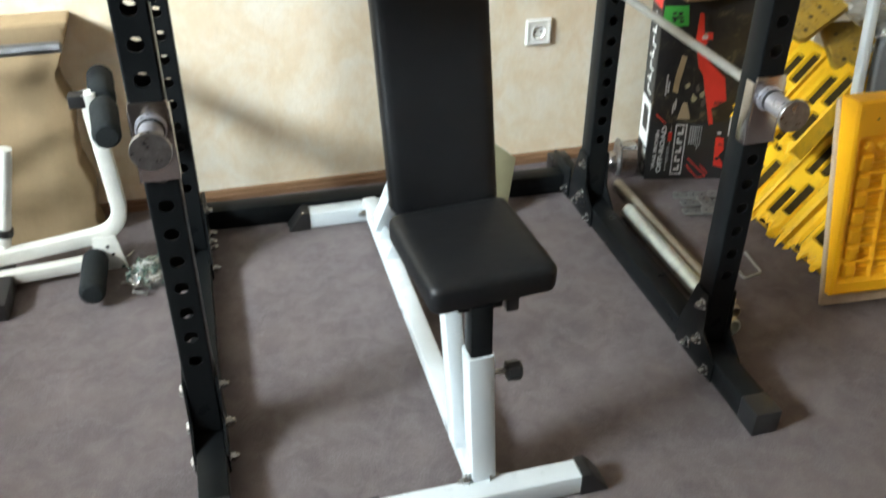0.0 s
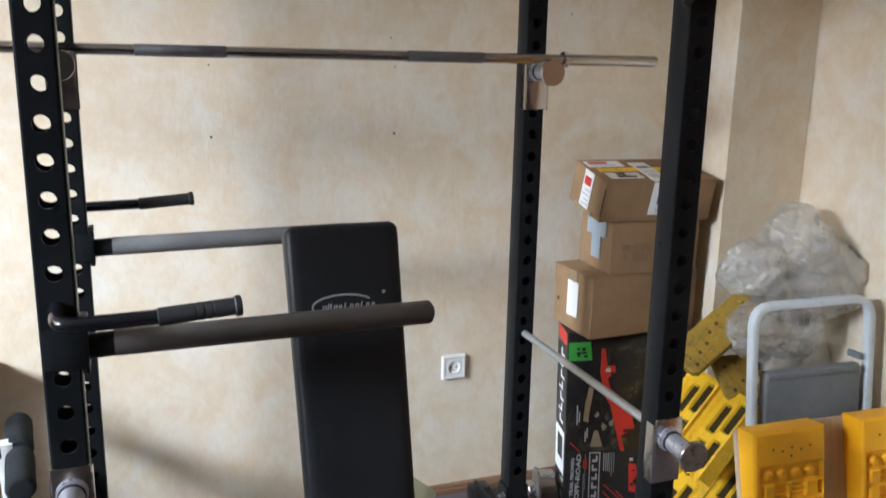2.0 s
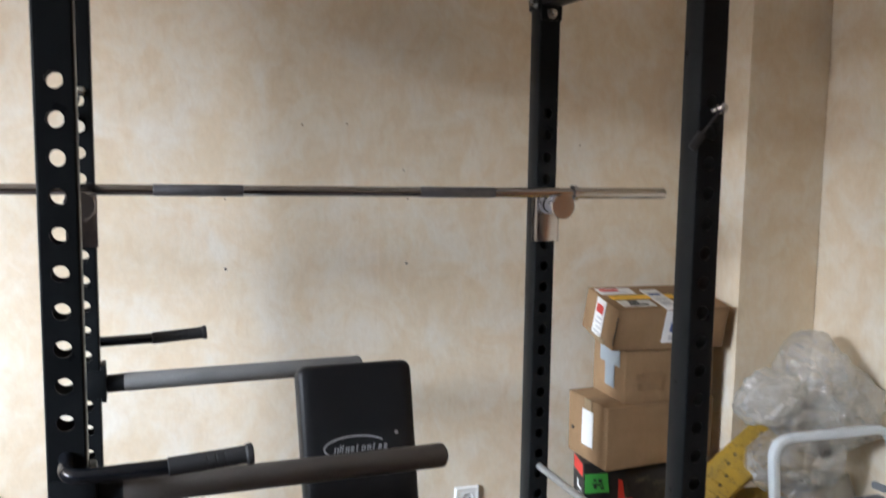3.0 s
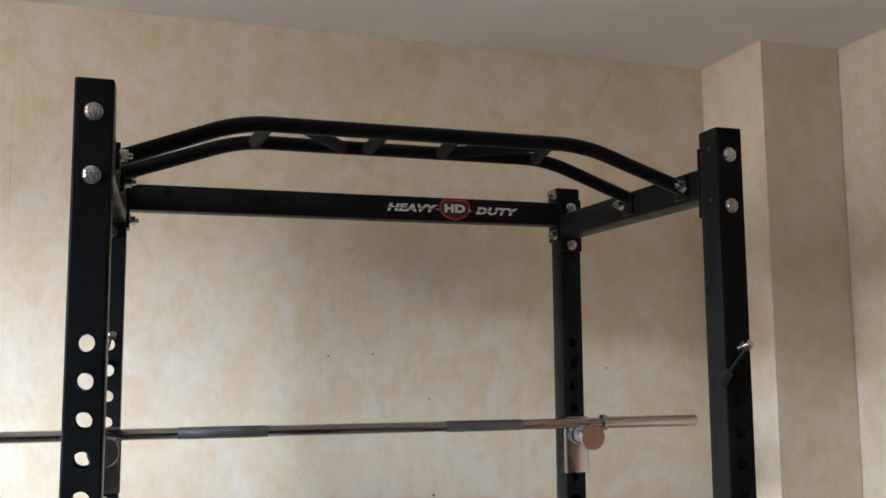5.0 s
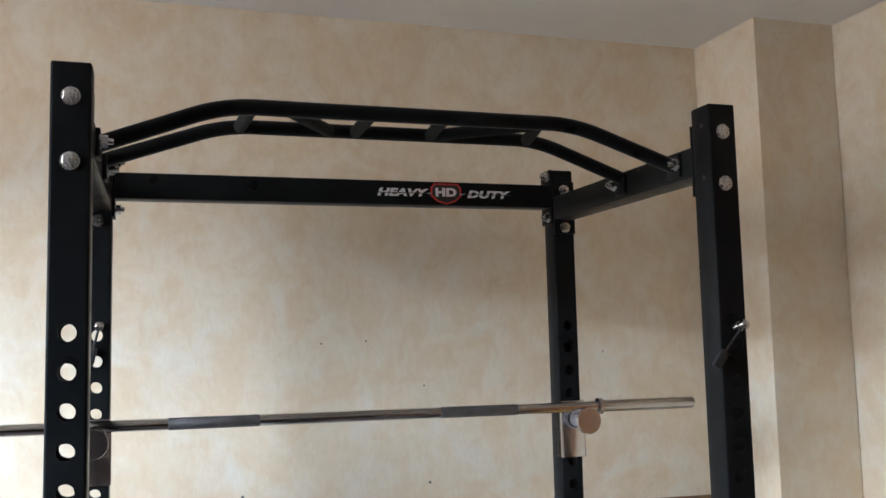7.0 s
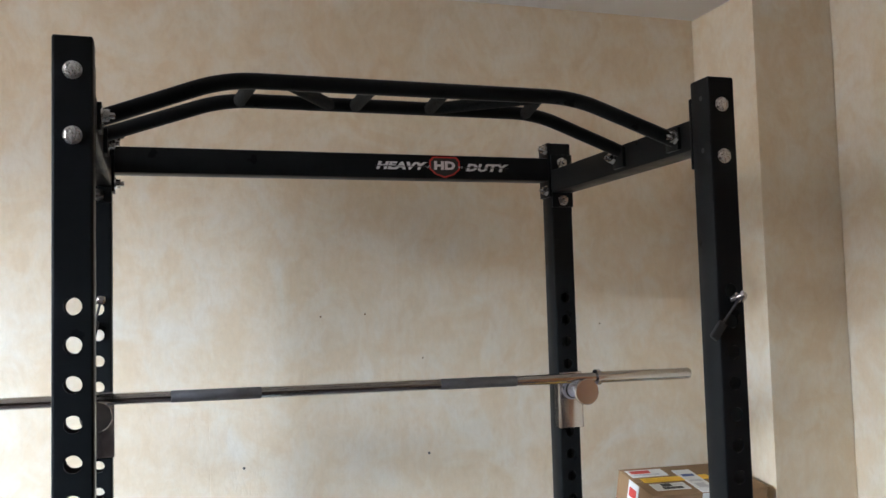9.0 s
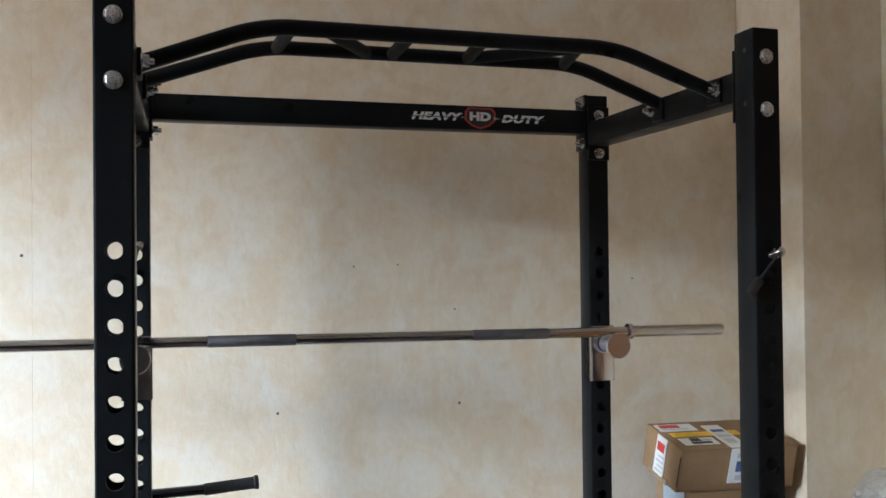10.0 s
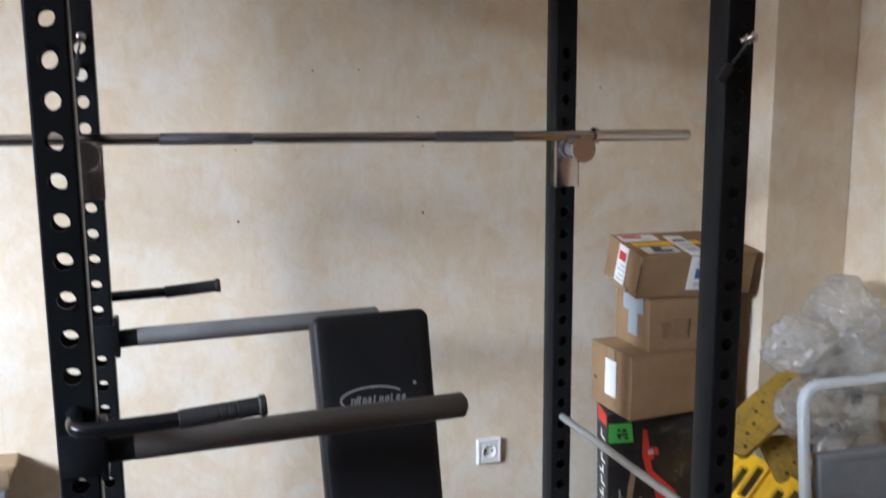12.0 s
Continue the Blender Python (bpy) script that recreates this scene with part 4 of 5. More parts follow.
# a red power tool in a smoky outdoor picture
print_shape("print_red", [(0.107, 0.540), (0.119, 0.537), (0.127, 0.481), (0.152, 0.481), (0.155, 0.459), (0.130, 0.441), (0.138, 0.408), (0.209, 0.340), (0.224, 0.266), (0.181, 0.244), (0.194, 0.191),
                          (0.181, 0.191), (0.142, 0.349), (0.125, 0.375), (0.105, 0.457)], M_RED, label="red printed shape")
print_shape("print_red", [(0.210, 0.148), (0.235, 0.143), (0.241, 0.103), (0.226, 0.082), (0.245, 0.055), (0.245, 0.040), (0.215, 0.049)], M_RED, 0.0015)
print_shape("print_beige", [(0.071, 0.414), (0.087, 0.408), (0.074, 0.325), (0.072, 0.293), (0.056, 0.300), (0.060, 0.350)], M_BEIGE)
print_shape("print_beige", [(0.081, 0.209), (0.092, 0.263), (0.105, 0.263), (0.121, 0.210)], M_BEIGE)
print_shape("print_green", [(0.003, 0.559), (0.072, 0.561), (0.078, 0.502), (0.003, 0.499)], M_GREEN, 0.0018, "bright green printed square")
for a, b, c, d in ((0.028, 0.536, 0.010, 0.007), (0.044, 0.533, 0.012, 0.010), (0.026, 0.523, 0.034, 0.006), (0.030, 0.514, 0.009, 0.010), (0.050, 0.511, 0.012, 0.008)):
    sticker(big, "print_mark", (a, -0.0026, b), (a + c, -0.0016, b + d), M_INK)
# dark grips, grey fittings and vents on the tool
for a, b, w, h, mat in ((0.127, 0.490, 0.010, 0.045, M_INK), (0.122, 0.462, 0.016, 0.012, M_SILVER), (0.138, 0.452, 0.014, 0.008, M_INK), (0.128, 0.470, 0.006, 0.012, M_BEIGE),
                        (0.186, 0.257, 0.036, 0.004, M_INK), (0.220, 0.120, 0.014, 0.004, M_INK), (0.218, 0.068, 0.010, 0.010, M_INK), (0.212, 0.156, 0.012, 0.010, M_SILVER), (0.245, 0.150, 0.004, 0.075, M_SILVER)):
    sticker(big, "print_mark", (a, -0.0028, b), (a + w, -0.0018, b + h), mat)
for k in range(6):
    sticker(big, "print_mark", (0.188 + k * 0.006, -0.0030, 0.259), (0.191 + k * 0.006, -0.0020, 0.268), M_INK)
up = Matrix(((0, -1, 0, 0), (1, 0, 0, 0), (0, 0, 1, 0), (0, 0, 0, 1)))
words("print_word", "TRAIL PROVEN", 0.0170, M_SILVER, big, frame_xz(0.0255, -0.0009, 0.106) @ up @ Matrix.Diagonal((1.17, 0.85, 1, 1)), bold=0.0006, label="silver capitals running up the carton")
words("print_word", "OFF-ROAD", 0.0230, M_SILVER, big, frame_xz(0.0445, -0.0009, 0.106) @ up @ Matrix.Diagonal((1.42, 0.85, 1, 1)), bold=0.0009, label="silver capitals running up the carton")
# a framed emblem of plain bars and small print
for x0, z0, x1, z1 in ((0.080, 0.018, 0.0835, 0.191), (0.1125, 0.018, 0.116, 0.191), (0.0835, 0.018, 0.1125, 0.0225), (0.0835, 0.1865, 0.1125, 0.191)):
    sticker(big, "emblem_frame", (x0, -0.0014, z0), (x1, -0.0005, z1), M_SILVER)
for k in range(5):
    z = 0.032 + k * 0.031
    sticker(big, "emblem_bar", (0.089, -0.0014, z), (0.107, -0.0005, z + 0.009), M_SILVER)
    sticker(big, "emblem_bar", (0.089 if k % 2 else 0.101, -0.0015, z + 0.009), (0.095 if k % 2 else 0.107, -0.0006, z + 0.022), M_SILVER)
for x, z0, z1, w in ((0.061, 0.030, 0.118, 0.003), (0.066, 0.060, 0.185, 0.002), (0.126, 0.124, 0.186, 0.004), (0.133, 0.124, 0.186, 0.004), (0.140, 0.124, 0.186, 0.004), (0.147, 0.118, 0.186, 0.002), (0.153, 0.105, 0.186, 0.002), (0.160, 0.118, 0.186, 0.002)):
    sticker(big, "small_print", (x, -0.0014, z0), (x + w, -0.0005, z1), M_LOGO)
for x, z0, z1 in ((0.034, 0.287, 0.352), (0.041, 0.295, 0.330), (0.062, 0.228, 0.262), (0.068, 0.240, 0.274)):
    sticker(big, "small_print", (x, -0.0014, z0), (x + 0.004, -0.0005, z1), M_SILVER)
sticker(big, "print_mark", (0.060, -0.0016, 0.135), (0.072, -0.0008, 0.165), M_RED)
for p, q in (((0.13, 0.076), (0.196, 0.011)), ((0.128, 0.052), (0.168, 0.006)), ((0.015, 0.226), (0.047, 0.195)), ((0.172, 0.052), (0.200, 0.020)), ((0.168, 0.006), (0.196, 0.011))):
    d = Vector((q[0] - p[0], q[1] - p[1]))
    n = Vector((-d.y, d.x)).normalized() * 0.0018
    part("print_stroke", prism(B(), [(p[0] - n.x, p[1] - n.y), (q[0] - n.x, q[1] - n.y), (q[0] + n.x, q[1] + n.y), (p[0] + n.x, p[1] + n.y)], frame_xz(0, -0.0004, 0), 0.0012), M_RED, big)
# printed side: a red top, pale marks and a white framed block on black
rnd = random.Random(21)
sticker(big, "side_panel", (-0.0006, 0.006, 0.006), (0.0002, bd - 0.006, 0.535), M_INK)
sticker(big, "side_print", (-0.0006, 0.012, 0.545), (0.0002, bd - 0.012, 0.585), M_RED)
for y0, z0, y1, z1 in ((0.012, 0.105, bd - 0.010, 0.150), (0.012, 0.150, 0.030, 0.230), (bd - 0.032, 0.150, bd - 0.010, 0.230), (0.012, 0.230, bd - 0.010, 0.252), (0.020, 0.020, 0.045, 0.045), (0.016, 0.062, 0.060, 0.092)):
    sticker(big, "side_block", (-0.0012, y0, z0), (-0.0004, y1, z1), M_PAPER, "white printed block")
for k in range(7):
    z = 0.275 + k * 0.037
    y0 = 0.030 + 0.016 * (k % 2)
    sticker(big, "side_mark", (-0.0014, y0, z), (-0.0004, y0 + 0.040, z + 0.008), M_PAPER)
    sticker(big, "side_mark", (-0.0016, y0 + (0.0 if k % 2 else 0.030), z + 0.006), (-0.0006, y0 + (0.010 if k % 2 else 0.040), z + 0.026), M_PAPER)
# smoky patches of the picture
for k in range(12):
    a, b = rnd.uniform(0.085, 0.17), rnd.uniform(0.225, 0.36)
    poly = [(a + 0.011 * rnd.uniform(0.5, 1) * math.cos(t), b + 0.018 * rnd.uniform(0.4, 1) * math.sin(t)) for t in (q * math.pi / 3 for q in range(6))]
    part("print_patch", prism(B(), poly, frame_xz(0, 0.0005 - 0.00003 * k, 0), 0.0006), (M_OLIVE, M_DARKBAR, M_INK, M_INK)[k % 4], big)
for piece in big.children:
    # the carton leans a little
    if piece.name.startswith("print_word"):
        piece.matrix_basis.translation.x -= 0.025 * piece.matrix_basis.translation.z
    else:
        for v in piece.data.vertices:
            v.co.x -= 0.025 * v.co.z

c3 = carton("cardboard_box", pose(1.208, 2.299, bh + 0.001, 0, 0, 3), 0.378, 0.220, 0.189, M_CARD, "plain brown cardboard box with a white label on its side")
sticker(c3, "label", (-0.0035, 0.075, 0.045), (-0.0015, 0.135, 0.155), M_PAPER, "white paper label")
sticker(c3, "tape", (-0.003, 0.085, 0.155), (-0.0015, 0.125, 0.190), M_CARD3, "clear tape")
sticker(c3, "mark", (-0.0035, 0.185, 0.075), (-0.0015, 0.196, 0.085), M_INK)
c2 = carton("cardboard_box", pose(1.272, 2.319, bh + 0.191, 0, 0, -2), 0.298, 0.202, 0.158, M_CARD, "brown cardboard box sealed with grey-blue tape")
sticker(c2, "tape", (-0.0035, 0.062, 0.035), (-0.0015, 0.118, 0.158), M_TAPE, "grey-blue tape")
sticker(c2, "tape", (-0.004, 0.030, 0.105), (-0.0020, 0.150, 0.157), M_TAPE, "grey-blue tape")
sticker(c2, "mark", (0.036, -0.0035, 0.072), (0.048, -0.0015, 0.092), M_CARD2)
sticker(c2, "mark", (0.040, -0.0035, 0.045), (0.050, -0.0015, 0.060), M_CARD2)
sticker(c2, "mark", (0.056, -0.0035, 0.080), (0.062, -0.0015, 0.090), M_CARD2)
sticker(c2, "faint_print", (0.075, -0.003, 0.04), (0.125, -0.0016, 0.095), M_CARD2)
c1 = carton("cardboard_box", pose(1.228, 2.328, bh + 0.351, 8, 0, -6), 0.357, 0.234, 0.124, M_CARD, "brown cardboard box covered with shipping labels")
sticker(c1, "label", (-0.0035, 0.085, 0.012), (-0.0015, 0.150, 0.122), M_PAPER, "white shipping label")
sticker(c1, "print_red", (-0.0048, 0.095, 0.080), (-0.0032, 0.140, 0.105), M_RED)
for k in range(4):
    sticker(c1, "print_bar", (-0.0048, 0.092, 0.020 + 0.014 * k), (-0.0032, 0.138 - 0.012 * (k % 2), 0.026 + 0.014 * k), M_SILVER)
sticker(c1, "tape", (-0.0035, 0.055, 0.0), (-0.0015, 0.175, 0.016), M_CARD3, "clear tape")
TOP1 = 0.124
for x0, y0, x1, y1, d, mat, note in ((0.030, 0.035, 0.135, 0.090, 0, M_PAPER, "white shipping label"), (0.010, 0.155, 0.125, 0.215, 0, M_PAPER, "white shipping label"),
                                     (0.025, 0.105, 0.235, 0.140, 0.0004, M_YELD, "yellow printed tape"), (0.150, 0.000, 0.205, 0.190, 0.0008, M_PAPER, "white shipping label")):
    sticker(c1, "label", (x0, y0, TOP1 - 0.0002), (x1, y1, TOP1 + 0.0012 + d), mat, note)
for x0, y0, x1, y1, mat in ((0.055, 0.042, 0.115, 0.056, M_INK), (0.060, 0.062, 0.090, 0.084, M_INK), (0.095, 0.066, 0.125, 0.074, M_SILVER), (0.02, 0.165, 0.10, 0.172, M_SILVER),
                            (0.02, 0.182, 0.08, 0.205, M_RED), (0.158, 0.130, 0.196, 0.150, M_BLUE), (0.158, 0.085, 0.196, 0.100, M_SILVER), (0.160, 0.035, 0.190, 0.070, M_SILVER)):
    sticker(c1, "print_mark", (x0, y0, TOP1 + 0.001), (x1, y1, TOP1 + 0.0026), mat)
sticker(c1, "label", (0.150, -0.0035, 0.022), (0.205, -0.0015, 0.122), M_PAPER, "white shipping label")
for z0, z1, mat in ((0.030, 0.045, M_SILVER), (0.055, 0.085, M_BLUE), (0.095, 0.108, M_SILVER)):
    sticker(c1, "print_mark", (0.170, -0.0048, z0), (0.195, -0.0032, z1), mat)
sticker(c1, "torn_edge", (-0.002, -0.0032, 0.020), (0.0005, -0.0012, 0.105), M_INK, "dark torn corner")

for piece in c1.children:
    # the topmost box has sagged sideways
    for v in piece.data.vertices:
        v.co.x += 0.11 * v.co.z

# ---- loose steel on the carpet ----
tubes = (((1.046, 2.177), (1.054, 1.60), 0.0225, M_TUBE, "pale greenish galvanised tube lying on the carpet beside the rack"),
         ((1.090, 2.345), (1.097, 1.66), 0.0165, M_TUBEB, "thin weathered steel tube lying on the carpet"))
for (xa, ya), (xb, yb), r, mat, label in tubes:
    t = thing("steel_tube", label, "tube", group="tubes on the floor")
    line = [(xa, ya, r + 0.001), (xb, yb, r + 0.001)]
    long = math.hypot(xb - xa, yb - ya)
    part("tube", turned(B(), line[0], line[1], [(0, r * 0.8), (0.0, r), (long, r), (long + 0.0005, r * 0.8), (long - 0.03, r * 0.78)], 22), mat, t)
rnd = random.Random(4)
for k in range(9):
    x, y = 1.247 + 0.046 * (k % 3) - 0.014 * (k // 3) + rnd.uniform(-0.008, 0.008), 2.245 - 0.052 * (k // 3) - 0.018 * (k % 3)
    pl = thing("steel_plate", "small bright drilled steel plate lying in a heap", "metal plate", pose(x + 0.03, y, 0.004 + 0.005 * (k % 3) + 0.0012 * k, rnd.uniform(-3, 3), rnd.uniform(-3, 3), rnd.choice((-16, -10, 76)) + rnd.uniform(-6, 6)), group="heap of steel plates")
    m = Matrix.Translation((-0.040, -0.019, -0.002))
    part("plate", prism(B(), [(0, 0), (0.074, 0), (0.080, 0.006), (0.080, 0.038), (0.006, 0.038), (0, 0.032)], m, 0.004, 0.0006), M_PLATE, pl)
    for a in (-0.026, 0.0, 0.026):
        part("hole", rod(B(), (a, 0, 0.0018), (a, 0, 0.0026), 0.0035, 12), M_INK, pl)
hook = thing("bent_steel_rod", "thin bent steel rod lying on the carpet", "rod")
part("rod", sweep(B(), rounded([(1.214, 1.870, 0.0045), (1.212, 1.803, 0.0045), (1.270, 1.815, 0.0045), (1.280, 1.915, 0.0045)], 0.012, 5), disc(0.004, 10)), M_ZINC, hook)
clamp = thing("chrome_collar", "shiny chrome bar collar lying beside the printed carton", "bar collar", pose(1.140, 2.432, 0.060, 0, 0, -14))
part("sleeve", turned(B(), (-0.012, 0, -0.004), (0.042, 0, -0.004), [(0, 0.030), (0.0, 0.054), (0.048, 0.054), (0.052, 0.050), (0.054, 0.034), (0.030, 0.030)], 32), M_CHROME, clamp)
part("flange", turned(B(), (-0.019, 0, 0), (-0.012, 0, 0), [(0, 0.024), (0.0, 0.058), (0.001, 0.0595), (0.006, 0.0595), (0.007, 0.058)], 32), M_DISC, clamp, "pale thin flange")
part("hub", turned(B(), (-0.019, 0, -0.018), (-0.052, 0, -0.018), [(0, 0.034), (0.022, 0.034), (0.028, 0.030), (0.033, 0.020), (0.034, 0.0)], 28), M_CHROME, clamp)
olive = thing("olive_board", "small olive hardboard offcut leaning behind the bench", "board", pose(0.61, 2.265, 0.0, -16, 0, 4))
part("board", prism(B(), [(-0.10, 0), (0.085, 0.0), (0.13, 0.172), (0.065, 0.225), (-0.10, 0.225)], frame_xz(0, 0, 0), 0.006, 0.001), M_OLIVE, olive)


# ---- yellow levelling ramps ----
def slotted(m, length, width, slots, groove, label, deep=0.050):
    """The underside of a levelling ramp: a deep plate with long open slots and a groove."""
    ob = thing("levelling_ramp", label, "levelling ramp", m, group="dirty levelling ramps")

    def height(u, v):
        x, y = u * length, v * width
        for x0, x1, y0, y1 in slots:
            if x0 < x < x1 and y0 < y < y1:
                return -deep
        if abs(y - groove) < 0.006:
            return -0.020
        if min(x, length - x, y, width - y) < 0.004:
            return -0.004
        return -0.004 * (y > groove)

    nu, nv = int(length / 0.0032), int(width / 0.0032)
    bm = moulded(nu, nv, height, lambda u, v, h: (u * length + max(0.0, 1 - u * 9) * 0.045 * noise.noise(Vector((v * 9, length * 31, slots[0][0] * 40))), v * width, h + max(0.0, 1 - u * 11) * 0.02 * noise.noise(Vector((v * 14, 3, slots[0][1] * 50)))), 1)
    # by depth, slots and groove get dark brown standing in for their inner shade
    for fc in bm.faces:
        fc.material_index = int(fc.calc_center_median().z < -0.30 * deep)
    part("ribbed_face", bm, M_YELD, ob).data.materials.append(M_GRIMESHADE)
    bm = B()
    for lo, hi in (((0, 0), (length, 0.003)), ((0, width - 0.003), (length, width)), ((0, 0.003), (0.003, width - 0.003)), ((length - 0.003, 0.003), (length, width - 0.003))):
        bx(bm, (*lo, -deep - 0.006), (*hi, -0.003))
    part("shell", bm, M_YELD, ob)
    return ob


def leaning(x, y, z, along):
    """A frame whose x climbs along the given way and whose z faces the window side."""
    a = Vector(along).normalized()
    b = (Vector((0, 1, 0)) - a * a.y).normalized()
    c = a.cross(b)
    return Matrix(((a.x, b.x, c.x, x), (a.y, b.y, c.y, y), (a.z, b.z, c.z, z), (0, 0, 0, 1)))


CLIMB = (0.64, 0.0, 0.77)
SHORT = ((0.030, 0.112, 0.012, 0.037), (0.150, 0.240, 0.012, 0.037), (0.012, 0.092, 0.060, 0.085), (0.128, 0.218, 0.060, 0.085))
LONG = ((0.045, 0.130, 0.098, 0.124), (0.070, 0.165, 0.056, 0.082), (0.195, 0.29, 0.098, 0.124), (0.215, 0.32, 0.056, 0.082))
WIDE = ((0.060, 0.230, 0.030, 0.085), (0.290, 0.450, 0.030, 0.085))
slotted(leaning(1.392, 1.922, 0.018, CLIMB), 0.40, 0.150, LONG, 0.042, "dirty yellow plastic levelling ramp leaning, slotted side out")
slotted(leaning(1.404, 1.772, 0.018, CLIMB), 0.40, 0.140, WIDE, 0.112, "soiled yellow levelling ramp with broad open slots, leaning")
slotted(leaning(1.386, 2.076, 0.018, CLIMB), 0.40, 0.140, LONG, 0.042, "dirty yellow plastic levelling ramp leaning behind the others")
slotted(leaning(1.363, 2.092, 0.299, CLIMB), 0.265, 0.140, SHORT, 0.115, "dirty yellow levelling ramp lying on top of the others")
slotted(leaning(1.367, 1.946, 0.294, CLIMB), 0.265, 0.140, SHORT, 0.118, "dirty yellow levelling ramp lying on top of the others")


def studded(m, length, width, label, rows=5):
    ob = thing("levelling_ramp", label, "levelling ramp", m, group="dirty levelling ramps")
    poly = [(0, 0.012), (0.012, 0), (length - 0.02, 0.0), (length, 0.03), (length, width - 0.02), (length - 0.02, width), (0.012, width), (0.0, width - 0.012)]
    part("deck", prism(B(), poly, Matrix(), 0.022, 0.004), M_YELG, ob)
    for i in range(int(length / 0.036) - 1):
        for j in range(rows):
            a, b = 0.03 + i * 0.036, 0.020 + (j + 0.5 * (i % 2)) * (width - 0.045) / rows
            part("stud", turned(B(), (a, b, 0.021), (a, b, 0.03), [(0, 0.0062), (0.0035, 0.0052), (0.005, 0.003)], 7), M_GRIMESHADE if (i * 3 + j) % 4 == 0 else M_YELG, ob)
    return ob


def tread(x, y, z, climb, tip, turn):
    return pose(x, y, z, 0, 0, turn) @ pose(0, 0, 0, 0, -climb, 0) @ pose(0, 0, 0, tip, 0, 0)


# studded ramps: grime plus shade, both carried by their darker yellow
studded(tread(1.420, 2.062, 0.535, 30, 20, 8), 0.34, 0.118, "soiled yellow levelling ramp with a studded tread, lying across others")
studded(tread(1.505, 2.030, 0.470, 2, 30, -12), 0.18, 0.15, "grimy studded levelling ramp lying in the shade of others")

# plywood panel with two clean ramps screwed to it
panel = thing("ramp_panel", "plywood panel leaning with two bright yellow ramps screwed on", "panel", pose(1.337, 1.646, 0, -11.5, -3.5, -8))
part("board", bx(B(), (0, 0, 0.003), (0.565, 0.015, 0.538), 0.0015), M_PLY, panel)


def bright_ramp(x0):
    """A wedge with a moulded face: rows of lugs and pockets either side of a centre rib."""
    w, h, z0 = 0.192, 0.505, 0.042
    top, bot = 0.078, 0.030

    def front(z):
        return -(bot + (top - bot) * (z - z0) / h)

    def height(u, v):
        x, z = u * w, v * h
        edge = min(x, w - x, z, h - z)
        if edge < 0.0032:
            return -0.006
        if x < 0.016 or x > w - 0.009 or z < 0.038 or z > h - 0.088:
            return 0.0
        row = (z - 0.038) / (h - 0.126) * 8
        k, r = int(row), row % 1
        if k == 7:
            return 0.001 if any(math.hypot(x - c, (r - 0.45) * 0.047) < 0.0115 for c in (0.040, 0.077, 0.115, 0.152)) else -0.011
        if abs(x - 0.0975) < 0.004:
            return -0.003
        if 0.027 < x < 0.056:
            return 0.001 if r > 0.27 else -0.010
        if 0.140 < x < 0.170:
            return 0.001 if r > 0.20 else -0.010
        if x > 0.170:
            return -0.020 if 0.18 < r < 0.9 else -0.003
        if x < 0.027:
            return -0.009
        if r < 0.20:
            return -0.005
        return -0.015 + 0.006 * (int(r * 10) % 3 == 0)

    def place(u, v, d):
        z = z0 + v * h
        return (x0 + u * w, front(z) - d, z)

    body = part("ramp", moulded(96, 250, height, place, 1), M_YEL, panel, "clean bright yellow moulded ramp", angle=60)
    bm = B()
    poly = [(-0.0005, z0), (-0.0005, z0 + h), (front(z0 + h) + 0.006, z0 + h), (front(z0) + 0.006, z0)]
    for xa, xb in ((x0, x0 + 0.003), (x0 + w - 0.003, x0 + w)):
        prism(bm, poly, Matrix(((0, 0, 1, xa), (1, 0, 0, 0), (0, 1, 0, 0), (0, 0, 0, 1))), xb - xa)
    bx(bm, (x0 + 0.003, front(z0 + h) + 0.006, z0 + h - 0.003), (x0 + w - 0.003, -0.0005, z0 + h))
    bx(bm, (x0 + 0.003, front(z0) + 0.006, z0), (x0 + w - 0.003, -0.0005, z0 + 0.003))
    part("shell", bm, M_YEL, body)
    for a, b in ((0.05, 0.045), (0.075, 0.052), (0.10, 0.045), (0.125, 0.052), (0.15, 0.045), (0.0985, 0.065)):
        z = z0 + h - b
        part("dimple", rod(B(), (x0 + a, front(z) + 0.004, z), (x0 + a, front(z) - 0.0004, z), 0.0028, 8), M_INK, body)
    return body


bright_ramp(0.006)
bright_ramp(0.298)

# ---- folding step stool and the bag behind it ----
stool = thing("step_stool", "folded white tubular step stool with grey plastic steps", "step stool", pose(1.508, 1.868, 0, -5.5, -1.5, -6))
SW, SH = 0.365, 0.780
hoop = [(0.0, 0, 0.0), (0.0, 0, SH), (SW, 0, SH), (SW, 0, 0.0)]
part("front_frame", sweep(B(), rounded(hoop, 0.06, 8), rect(0.022, 0.030, 0.006)), M_WHITE, stool)
part("rear_frame", sweep(B(), rounded([(0.03, 0.045, 0.0), (0.03, 0.045, 0.56), (SW - 0.03, 0.045, 0.56), (SW - 0.03, 0.045, 0.0)], 0.03, 6), disc(0.010, 12)), M_WHITE, stool)
for x in (0.012, SW - 0.042):
    part("hinge", bx(B(), (x + 0.008, -0.008, 0.605), (x + 0.020, 0.045, 0.625), 0.004), M_GREYPL, stool)
